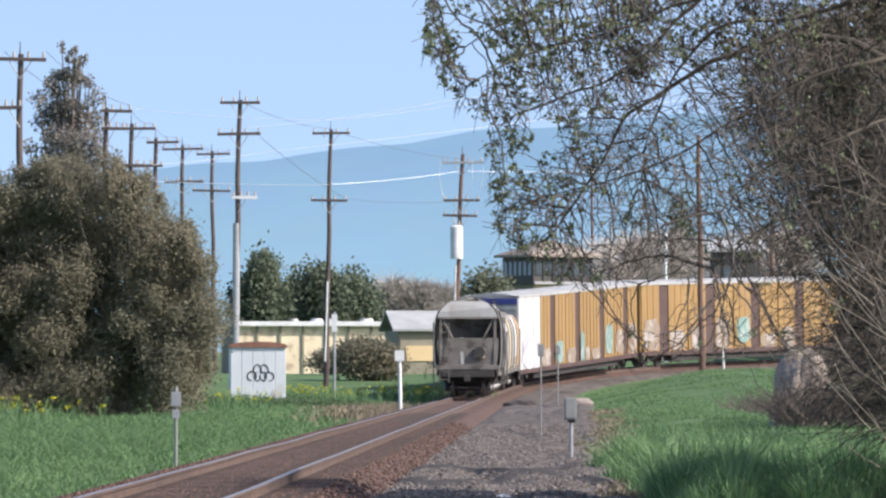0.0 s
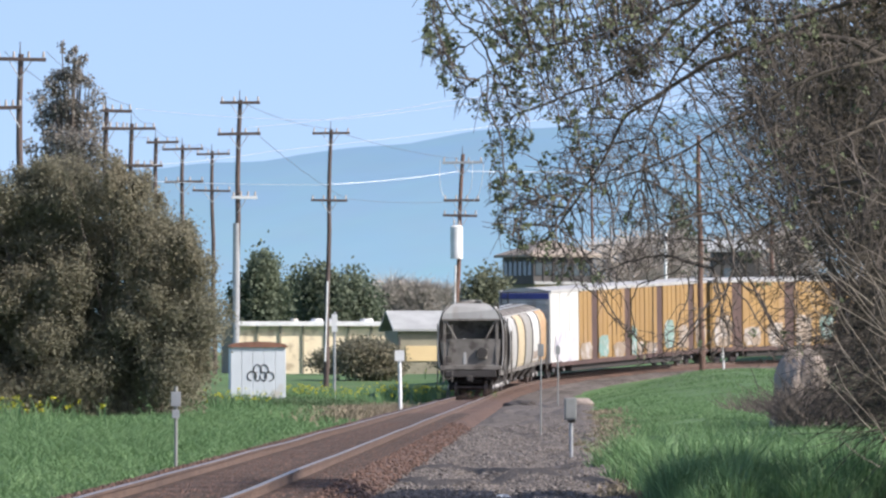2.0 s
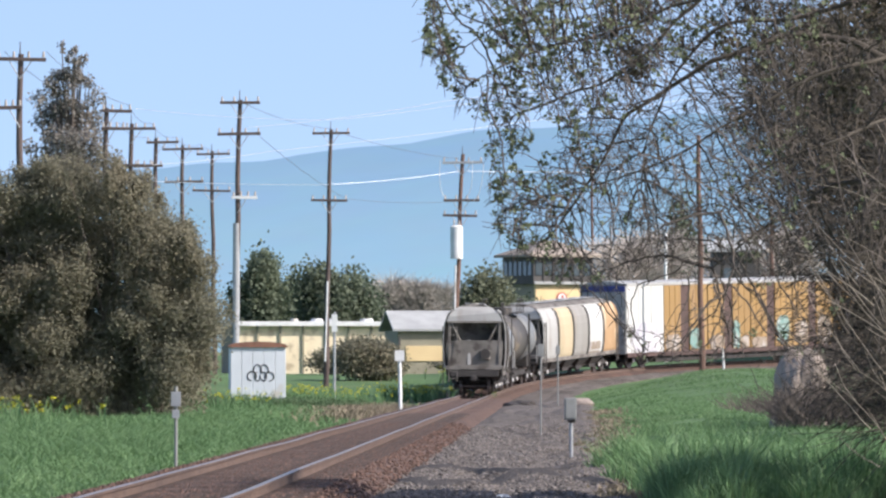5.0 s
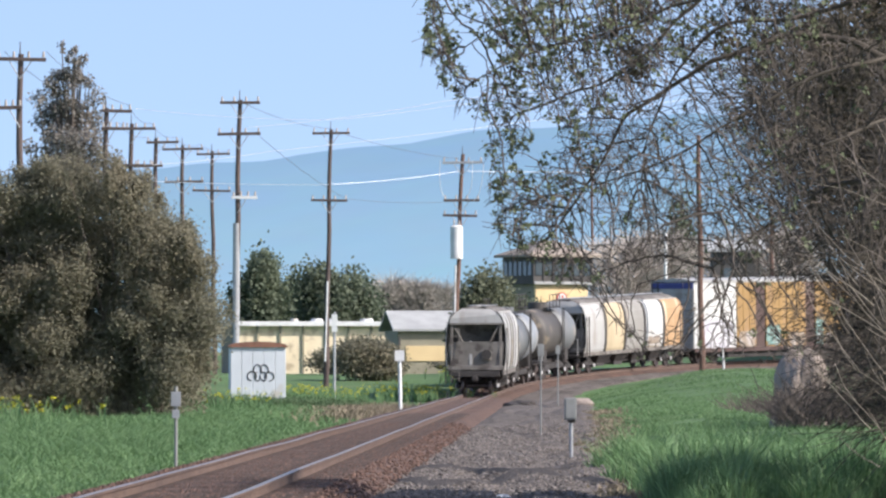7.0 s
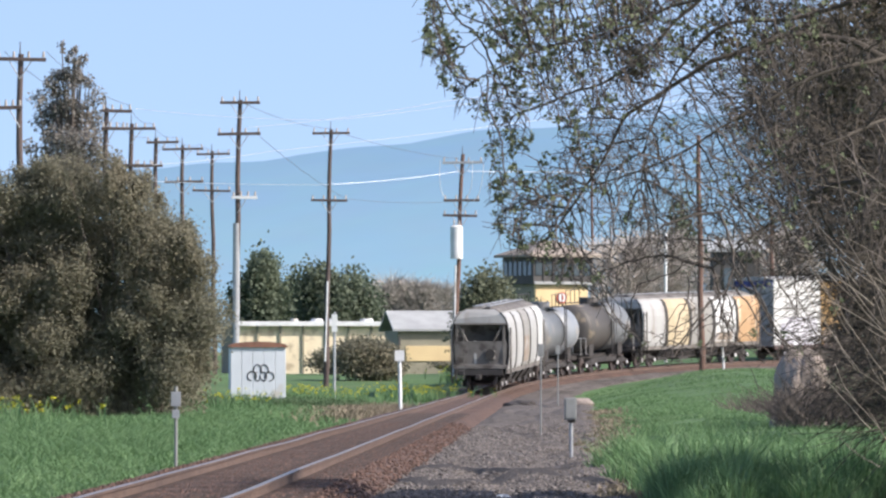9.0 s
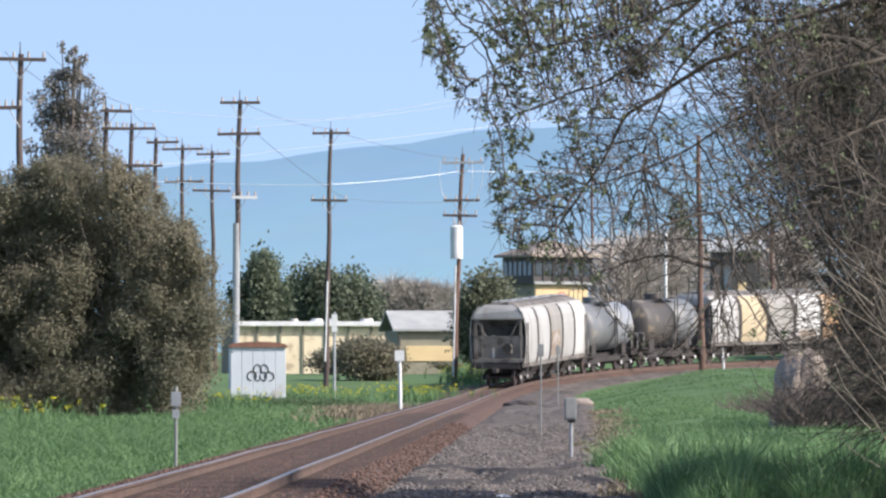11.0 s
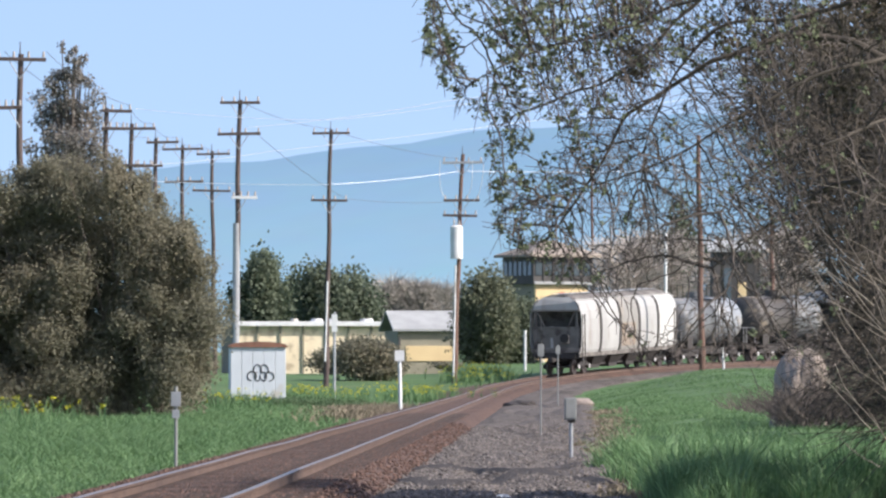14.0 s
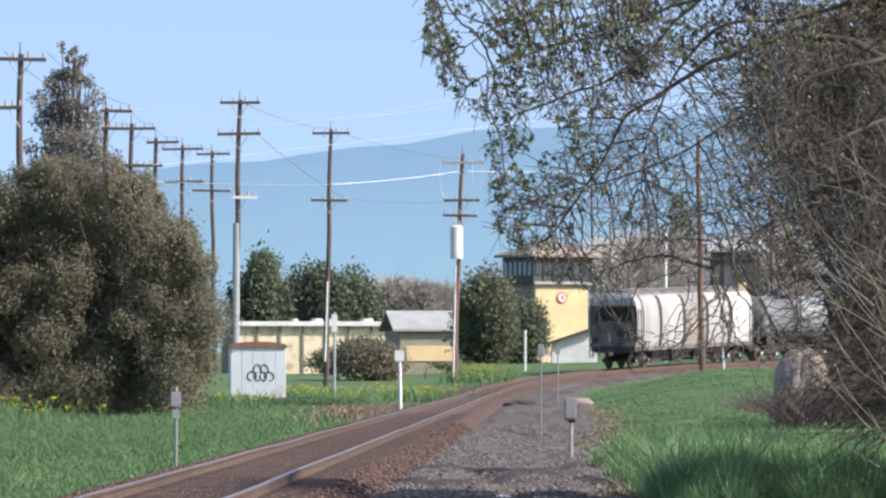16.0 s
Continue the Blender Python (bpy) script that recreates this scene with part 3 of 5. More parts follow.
        bm = bmesh.new()
        rod(bm, (e - sx * 0.06, -0.55, 2.15), (e - sx * 0.02, -0.55, 2.15), 0.27, n=16)
        part("brake_wheel", bm, M["steel_dark"], car)
        part("platform", one_box((e - sx * 0.6, 0, 1.56), (0.9, 2.6, 0.05), 0.01), M["car_grime"], car)
        ladder(car, e - sx * 0.05, 1.1, 0.7, 3.6, "y", M["car_grime"])
        ladder(car, e - sx * 0.45, -1.62, 0.6, 3.6, "x", M["car_grime"])
        ladder(car, e - sx * 0.45, 1.62, 0.6, 3.6, "x", M["car_grime"])
        coupler(car, e, sx)
    part("centre_sill", one_box((0, 0, 0.95), (length - 0.3, 0.4, 0.3), 0.02), M["steel_dark"], car)
    # Plain dark box added to fill in the shade below the hopper.
    part("brake_rigging", one_box((0, 0, 0.68), (length - 6.4, 1.7, 0.5), 0.05), M["steel_dark"], car)
    for i, pm, za, zb in sprays:
        x0 = -h + inset + i * w + 0.3
        pr = [(z, half_width(z)) for z in np.linspace(za, zb, 4)]
        part("graffiti", shell(x0, x0 + w * 0.72, 0.027, pr, 0.02, (-1,)), M[pm], car, "spray-painted patch")
    for o in list(car.children):
        o.matrix_basis = Matrix.Translation((0, 0, 1.15 * (1 - low))) @ Matrix.Diagonal((1, 1, low, 1))
    return car, truck(car, -h + 1.9) + truck(car, h - 1.9), h - 1.9


def tank_car(label, length, mats):
    car = tagged(empty("tank_car"), label, "freight car", "cars of the train")
    h, r, zc = length / 2, 1.42, 2.62
    ends = h - 0.5
    k = len(mats)
    for i, pm in enumerate(mats):
        x0, x1 = -ends + 0.5 + (2 * ends - 1) * i / k, -ends + 0.5 + (2 * ends - 1) * (i + 1) / k
        stations = [(x0, r), (x1, r)]
        if i == 0:
            stations = [(x0 - 0.5 * math.cos(a), r * math.sin(a)) for a in (0.12, 0.4, 0.75, 1.1, 1.35)] + stations
        if i == k - 1:
            stations += [(x1 + 0.5 * math.cos(a), r * math.sin(a)) for a in (1.35, 1.1, 0.75, 0.4, 0.12)]
        rings = [[(x, rr * math.cos(2 * math.pi * j / 36), zc + rr * math.sin(2 * math.pi * j / 36)) for j in range(36)] for x, rr in stations]
        part("tank_shell", loft(rings), M[pm], car, smooth=True)
        if i:
            rings = [[(x0 + dx, 1.435 * math.cos(2 * math.pi * j / 36), zc + 1.435 * math.sin(2 * math.pi * j / 36)) for j in range(36)] for dx in (-0.09, 0.09)]
            part("tank_band", loft(rings, caps=False), M["steel_dark"], car)
    bm = rod(bmesh.new(), (0, 0, zc + r - 0.1), (0, 0, zc + r + 0.35), 0.55, n=18)
    part("dome", bm, M[mats[0]], car)
    bm = bmesh.new()
    for sy in (-0.8, 0.8):
        box(bm, (0, sy, zc + r + 0.05), (2.6, 0.5, 0.04))
        for x in (-1.25, -0.4, 0.4, 1.25):
            rod(bm, (x, sy * 1.25, zc + r), (x, sy * 1.25, zc + r + 0.8), 0.025, n=5)
        rod(bm, (-1.25, sy * 1.25, zc + r + 0.8), (1.25, sy * 1.25, zc + r + 0.8), 0.025, n=5)
    part("walkway", bm, M["steel_dark"], car)
    ladder(car, 0, -1.5, 0.9, zc + r, "x", M["steel_dark"])
    ladder(car, 0, 1.5, 0.9, zc + r, "x", M["steel_dark"])
    for sx in (-1, 1):
        bm = bmesh.new()
        box(bm, (sx * (h - 1.9), 0, 1.35), (0.8, 2.1, 0.75), 0.05)
        part("saddle", bm, M["steel_dark"], car)
        part("stub_sill", one_box((sx * (h - 1.2), 0, 0.95), (2.4, 0.5, 0.35), 0.03), M["steel_dark"], car)
        part("end_platform", one_box((sx * (h - 0.3), 0, 1.15), (0.6, 2.7, 0.06), 0.01), M["steel_dark"], car)
        bm = bmesh.new()
        for sy in (-1.3, -0.5, 0.5, 1.3):
            rod(bm, (sx * (h - 0.1), sy, 1.15), (sx * (h - 0.1), sy, 2.1), 0.025, n=5)
        rod(bm, (sx * (h - 0.1), -1.3, 2.1), (sx * (h - 0.1), 1.3, 2.1), 0.025, n=5)
        part("end_rail", bm, M["car_white"], car)
        coupler(car, sx * h, sx)
    # Dark box added in place of the shade under the tank.
    part("under_gear", one_box((0, 0, 0.72), (length - 4.6, 1.9, 0.3), 0.05), M["steel_dark"], car)
    part("bottom_outlet", one_rod((0, 0, 0.55), (0, 0, 1.3), 0.25, n=12), M["steel_dark"], car)
    part("centre_sill", one_box((0, 0, 0.95), (length - 0.4, 0.45, 0.25), 0.02), M["steel_dark"], car)
    return car, truck(car, -h + 1.7) + truck(car, h - 1.7), h - 1.7


BAY, WHITE_BAY = 5.95, 4.9


def spray_patch(x0, x1, z0, z1, y, seed):
    """A thin coat of spray paint with an uneven outline, on the side at y."""
    ring, n = [], 26
    for k in range(n):
        a = 2 * math.pi * k / n
        c, q = math.cos(a), math.sin(a)
        w = 1 + 0.22 * noise.noise((c * 2.2, q * 2.2, seed * 3.7)) + 0.12 * noise.noise((c * 6, q * 6, seed))
        u, v = math.copysign(abs(c) ** 0.55, c) * w, math.copysign(abs(q) ** 0.6, q) * w
        ring.append(((x0 + x1) / 2 + u * (x1 - x0) / 2, max(z0 - 0.05, (z0 + z1) / 2 + v * (z1 - z0) / 2)))
    return loft([[(x, y + d, z) for x, z in ring] for d in (0.0, -0.012)])


def box_car(label, white, bays, sprays):
    """white: length of the white end section; bays: yellow bays, each with a recessed dark door band."""
    car = tagged(empty("box_car"), label, "freight car", "cars of the train")
    length = white + bays * BAY
    h, z0, z1, w = length / 2, 0.85, 5.0, 1.52
    part("body", one_box((0, 0, (z0 + z1) / 2), (length - 0.1, 2 * w - 0.08, z1 - z0), 0.03), M["box_brown"], car)
    spans = [(-h, -h + white, "car_bright")] if white else []
    for i in range(bays):
        x0 = -h + white + i * BAY
        spans += [(x0 + 0.08, x0 + 2.3, "box_yellow"), (x0 + 3.5, x0 + BAY - 0.08, "box_yellow")]
    for sy in (1, -1):
        for a, b, pm in spans:
            panel = part("side_panel", one_box(((a + b) / 2, sy * (w - 0.01), (z0 + z1) / 2), (b - a, 0.1, z1 - z0 - 0.1), 0.02), M[pm], car)
            for k in range(1, 3):
                part("post", one_box((a + (b - a) * k / 3, sy * (w + 0.05), (z0 + z1) / 2), (0.09, 0.04, z1 - z0 - 0.2), 0.012), M[pm], panel)
        part("side_sill", one_box((0, sy * (w + 0.02), 0.82), (length, 0.12, 0.26), 0.02), M["box_brown"], car)
        part("top_chord", one_box((0, sy * (w + 0.015), z1 + 0.02), (length, 0.14, 0.16), 0.02), M["car_white"], car)
    rings = [[(x, -w - 0.05, z1 + 0.05), (x, -w * 0.5, z1 + 0.2), (x, 0, z1 + 0.25), (x, w * 0.5, z1 + 0.2), (x, w + 0.05, z1 + 0.05), (x, 0, z1)] for x in (-h, h)]
    part("roof", loft(rings), M["car_white"], car)
    for sx in (-1, 1):
        m1 = "car_white" if (sx < 0 and white) else "box_yellow"
        end = part("end_wall", one_box((sx * (h - 0.02), 0, (z0 + z1) / 2), (0.1, 2 * w - 0.04, z1 - z0 - 0.06), 0.02), M[m1], car)
        for k in range(7):
            part("corrugation", one_box((sx * (h + 0.04), 0, z0 + 0.4 + k * 0.52), (0.05, 2 * w - 0.3, 0.2), 0.02), M[m1], end)
        if sx < 0 and white:
            part("stripe", one_box((-h - 0.045, 0, z1 - 0.22), (0.05, 2 * w - 0.06, 0.34), 0.01), M["box_blue"], end, "dark blue band under the roof")
        ladder(car, sx * (h + 0.08), 1.2, 1.1, z1, "y", M["steel_dark"])
        coupler(car, sx * h, sx)
    for k, (bay, pm, za, zb, dx, ww) in enumerate(sprays):
        x0 = -h + dx if bay < 0 else -h + white + bay * BAY + dx
        part("graffiti", spray_patch(x0, x0 + ww, za, zb, -w - 0.072, k + bays), M[pm], car, "spray-painted patch")
    part("centre_sill", one_box((0, 0, 0.92), (length - 0.3, 0.5, 0.3), 0.02), M["steel_dark"], car)
    # Dark box added where the gap below the body lies in shade.
    part("under_gear", one_box((0, 0, 0.6), (length - 8.4, 2.7, 0.55), 0.06), M["steel_dark"], car)
    return car, truck(car, -h + 2.6) + truck(car, h - 2.6), h - 2.6


TRAIN = []


def build_train():
    s = 0.0
    makers = [
        (17.4, 1.1, lambda L: hopper_car("weathered grey-white covered hopper car, last of the train", L, ["car_white", "car_white", "car_mid", "car_white", "car_bright"], "car_grey", [(2, "spray_grey", 1.5, 2.9)], 0.98)),
        (9.4, 1.0, lambda L: tank_car("light grey tank car with a domed top", L, ["tank_light", "tank_pale"])),
        (9.2, 1.0, lambda L: tank_car("dark brown and grey tank car", L, ["tank_dark", "tank_light"])),
        (17.4, 2.4, lambda L: hopper_car("covered hopper car with cream, grey, white and orange panels", L, ["car_white", "car_cream", "car_mid", "car_bright", "car_orange"], "car_grey", [(3, "spray_grey", 1.3, 2.0)], 0.9)),
        (WHITE_BAY + 4 * BAY, 1.1, lambda L: box_car("yellow box car with dark bands and a white end section", WHITE_BAY, 4, [
            (-1, "spray_violet", 0.95, 2.7, 0.7, 3.8), (0, "spray_grey", 0.95, 1.9, 0.1, 2.1), (0, "spray_teal", 1.0, 2.3, 3.5, 1.7), (1, "spray_grey", 0.95, 1.8, 0.2, 2.0),
            (1, "spray_teal", 0.95, 2.7, 3.5, 0.9), (1, "spray_grey", 0.95, 1.7, 4.5, 1.1), (2, "spray_grey", 0.95, 1.6, 0.2, 2.0), (2, "spray_teal", 1.2, 2.9, 3.6, 1.8),
            (3, "spray_grey", 1.0, 2.5, 0.3, 1.9), (3, "spray_grey", 1.0, 2.8, 3.6, 1.9)])),
        (5 * BAY, 1.1, lambda L: box_car("yellow box car with dark bands and spray paint", 0, 5, [
            (0, "spray_grey", 1.0, 2.8, 0.2, 2.0), (0, "spray_grey", 1.0, 2.2, 3.6, 1.9), (1, "spray_grey", 0.95, 2.4, 0.3, 1.8), (1, "spray_grey", 0.95, 2.9, 3.6, 1.8),
            (2, "spray_teal", 1.3, 2.8, 0.4, 1.7), (2, "spray_grey", 0.95, 1.8, 3.6, 1.9), (3, "spray_grey", 0.95, 2.2, 0.3, 1.8)])),
        (4 * BAY, 1.1, lambda L: box_car("yellow box car with dark bands, far end of view", 0, 4, [(1, "spray_teal", 1.3, 2.7, 0.4, 1.6)])),
    ]
    for L, gap, make in makers:
        car, axles, pivot = make(L)
        TRAIN.append((car, axles, pivot, s + L / 2))
        s += L + gap


def car_pose(mid, pivot, t):
    s = REAR0 + SPEED * t + mid
    a, b = track_at(s - pivot), track_at(s + pivot)
    d = b - a
    yaw, pitch = math.atan2(d.y, d.x), math.atan2(d.z, math.hypot(d.x, d.y))
    return Matrix.Translation((a + b) / 2) @ Euler((0, -pitch, yaw)).to_matrix().to_4x4()


def motions():
    times = [round(i * 0.5, 1) for i in range(33)]
    spin = [round(i * 0.1, 1) for i in range(161)]
    for car, axles, pivot, mid in TRAIN:
        walk(car, [(t, car_pose(mid, pivot, t)) for t in times])
        for a, sx in axles:
            walk(a, [(t, Matrix.Translation((sx, 0, 0.46)) @ Matrix.Rotation(SPEED * t / 0.455, 4, "Y")) for t in spin])


build_train()


# ---------------------------------------------------------------- poles and wires
def utility_pole(label, x, y, zb, zt, lean=0.0, arms=(), wood="pole_wood", r=0.17, pin=True):
    """arms: height, left reach, right reach, material."""
    pole = tagged(empty("utility_pole", Matrix.Translation((x, y, zb))), label, "utility pole", "poles along the line")
    hgt = zt - zb
    v, f = limb_mesh([[(Vector((lean * k / 8 + 0.04 * math.sin(k * 1.7), 0, -0.6 + (hgt + 0.6) * k / 8)), r * (1 - 0.045 * k)) for k in range(9)]], 10)
    raw("shaft", v, f, M[wood], pole, smooth=True)
    part("cap", one_rod((lean + 0.04 * math.sin(8 * 1.7), 0, hgt - 0.01), (lean + 0.04 * math.sin(8 * 1.7), 0, hgt + 0.03), r * 0.66, n=10), M[wood], pole)
    if pin:
        part("top_pin", one_rod((lean, 0, hgt), (lean, 0, hgt + 0.5), 0.035, 0.02, 6), M["wire_dark"], pole)
    for az, l, rr, m in arms:
        cx = lean * (az - zb) / hgt
        arm = part("crossarm", one_box((cx + (rr - l) / 2, -r * 0.9, az - zb), (l + rr, 0.11, 0.14), 0.01, Matrix.Rotation(0.02 * math.sin(az * 9), 4, "Y")), M[m], pole)
        for px in np.linspace(cx - l + 0.1, cx + rr - 0.1, 4):
            part("insulator", one_rod((px, -r * 0.9, az - zb + 0.07), (px, -r * 0.9, az - zb + 0.3), 0.06, 0.035, 7), M["ceramic"], arm)
        for sx, reach in ((-1, l), (1, rr)):
            if reach > 0.5:
                part("arm_brace", one_rod((cx + sx * 0.45 * reach, -r * 0.9, az - zb - 0.05), (cx, -r, az - zb - 0.75), 0.022, n=5), M["galvanised"], arm)
    return pole


W = "pole_wood"
# x, y, top height, lean, crossarms (height, left reach, right reach)
LINE = [
    (-16.1, 258, 13.65, 0, [(13.47, 0.9, 1), (11.63, 0.9, 0.1)]),
    (-15.32, 308, 13.53, 0, [(13.41, 0.2, 1.2), (12.61, 0.2, 0.9)]),
    (-15.87, 345, 14.16, 0, [(13.93, 0.3, 1.25), (12.06, 1, 1.1)]),
    (-16.02, 380, 14.6, -0.1, [(14.41, 0.5, 1.3), (13.08, 1.2, 0.4)]),
    (-15.87, 415, 15.38, -0.1, [(15.17, 1.2, 1.3), (13.17, 1.1, 1.3)]),
    (-14.98, 445, 16.0, -0.2, [(15.82, 1, 1.2), (13.41, 1.3, 1.2)]),
]
SPOTS = [(x, d, zt, ground_z(x, d), lean, [(az, l, r, W) for az, l, r in arms]) for x, d, zt, lean, arms in LINE]
for x, d, zt, zb, lean, arms in SPOTS:
    utility_pole("tall dark wooden utility pole with crossarms, behind the thicket", x, d, zb, zt, lean, arms)
utility_pole("tall wooden utility pole with three crossarms and a white lower sheath", -10.18, 330, ground_z(-10.18, 330), 14.77, 0.28,
             [(14.66, 0.95, 1.0, W), (13.14, 1.05, 1.05, W), (10.04, 0.3, 0.95, "white_paint")])
utility_pole("wooden utility pole with two crossarms", -6.76, 390, ground_z(-6.76, 390), 15.46, 0.3,
             [(15.27, 1.05, 1.1, W), (11.4, 1.05, 1.05, W)])
sheath = tagged(new("pole_sheath"), "pale metal sheath wrapped round the lower utility pole", "pole sheath")
sheath.matrix_basis = Matrix.Translation((-10.18, 330, 0))
part("sheath", one_rod((0.07, 0, ground_z(-10.18, 330)), (0.13, 0, 8.8), 0.18, 0.175, 12), M["galvanised"], sheath)
tp = utility_pole("leaning brown utility pole carrying a white transformer", 0.63, 395, 1.09, 14.19, 0.5,
             [(13.73, 1.15, 1.2, "galvanised"), (11.53, 1.0, 1.1, W), (10.64, 1.0, 1.0, W)], "pole_red")
utility_pole("reddish-brown wooden pole beside the curve", 15.49, 405, ground_z(15.49, 405), 15.66, -0.25, [], "pole_red", 0.2, pin=False)
utility_pole("thin reddish wooden pole behind the tower house", 11.22, 510, 1.6, 17.16, 0.0, [], "pole_red", 0.14, pin=False)
utility_pole("reddish wooden pole behind bare trees", 21.34, 440, 1.6, 11.73, 0.0, [], "pole_red", 0.18, pin=False)


# White rods added along two poles to paint in their bright edge glint.
for x, y, za, zb in ((0.72, 394.8, 1.22, 7.74), (-6.66, 389.8, 2.14, 6.75)):
    pipe = part("conduit_pipe", one_rod((x - 0.12, y, za), (x + 0.02, y, zb), 0.055, n=8), M["white_paint"])
    tagged(pipe, "white rod painting in the bright edge glint of a wooden pole", "conduit pipe", "conduit pipes")


def transformer():
    t = tagged(empty("transformer", Matrix.Translation((0.79, 394.72, 8.13))), "white cylindrical pole transformer on a wooden pole", "transformer")
    hgt = 1.84
    bm = bmesh.new()
    rod(bm, (0, 0, 0), (0, 0, hgt), 0.36, n=20)
    part("tank", bm, M["white_paint"], t, smooth=False)
    part("lid", one_rod((0, 0, hgt), (0, 0, hgt + 0.1), 0.38, 0.25, 20), M["white_paint"], t)
    for sx in (-0.15, 0.15):
        part("bushing", one_rod((sx, 0, hgt + 0.08), (sx, 0, hgt + 0.4), 0.05, 0.03, 8), M["ceramic"], t)
    for z in (0.3, hgt - 0.3):
        part("bracket", one_box((0, 0.32, z), (0.25, 0.2, 0.1), 0.01), M["galvanised"], t)


transformer()


def wire(label, pts, sag, mat, r):
    cu = bpy.data.curves.new("wire", "CURVE")
    cu.dimensions, cu.bevel_depth, cu.bevel_resolution = "3D", r, 1
    for a, b in zip(pts, pts[1:]):
        sp = cu.splines.new("POLY")
        sp.points.add(16)
        for i in range(17):
            p = Vector(a).lerp(Vector(b), i / 16)
            p.z -= sag * 4 * (i / 16) * (1 - i / 16)
            sp.points[i].co = (*p, 1)
    cu.materials.append(M[mat])
    ob = new("wire", cu)
    tagged(ob, label, "power line", "power lines")


wire("pale glinting overhead power line", [(-16.61, 330.0, 10.97), (-6.57, 390.0, 12.31), (1.02, 395.0, 13.24), (15.39, 405.0, 13.63)], 0.1, "wire", 0.013)
wire("pale glinting overhead power line", [(-17.97, 360.0, 12.42), (-9.42, 372.0, 13.65), (15.39, 405.0, 17.95)], 0.15, "wire", 0.013)
wire("thin overhead wire between the wooden poles", [(-9.96, 330.0, 14.77), (-6.57, 390.0, 15.53), (1.12, 395.0, 13.93)], 0.25, "wire_dark", 0.012)
wire("thin overhead wire between the wooden poles", [(-9.05, 330.0, 13.14), (-5.59, 390.0, 11.5), (2.01, 395.0, 11.56)], 0.2, "wire_dark", 0.012)
wire("thin overhead wire between the wooden poles", [(-13.6, 300.0, 13.22), (-5.21, 340.0, 14.2), (14.44, 380.0, 18.59)], 0.15, "wire", 0.011)
wire("thin overhead wire between the wooden poles", [(-9.75, 340.0, 13.83), (-0.12, 360.0, 15.9), (14.82, 390.0, 19.36)], 0.15, "wire", 0.012)
for k in range(2):
    pts = [(x + (1.0 if k else -0.6), d, arms[0][0] + 0.3) for x, d, zt, zb, lean, arms in SPOTS]
    wire("thin overhead wire between the wooden poles", pts, 0.3, "wire_dark", 0.012)


def jumper(a, b, c):
    cu = bpy.data.curves.new("jumper_wire", "CURVE")
    cu.dimensions, cu.bevel_depth, cu.bevel_resolution = "3D", 0.02, 1
    sp = cu.splines.new("POLY")
    sp.points.add(12)
    for i in range(13):
        t = i / 12
        p = Vector(a) * (1 - t) ** 2 + Vector(b) * 2 * t * (1 - t) + Vector(c) * t * t
        sp.points[i].co = (*p, 1)
    cu.materials.append(M["wire"])
    tagged(new("jumper_wire", cu), "white jumper wire looping between two crossarms", "wire", "jumper wires")


jumper((-0.16, 394.6, 13.85), (-0.3, 394.6, 11.84), (0.2, 394.6, 11.68))
jumper((1.71, 394.6, 13.85), (1.78, 394.6, 11.84), (1.25, 394.6, 11.61))
jumper((2.37, 394.6, 13.65), (2.24, 394.6, 11.68), (1.78, 394.6, 11.55))


# ---------------------------------------------------------------- buildings
def block(parent, name, c, s, mat, bevel=0.02, label=""):
    return part(name, one_box(c, s, bevel), M[mat], parent, label)


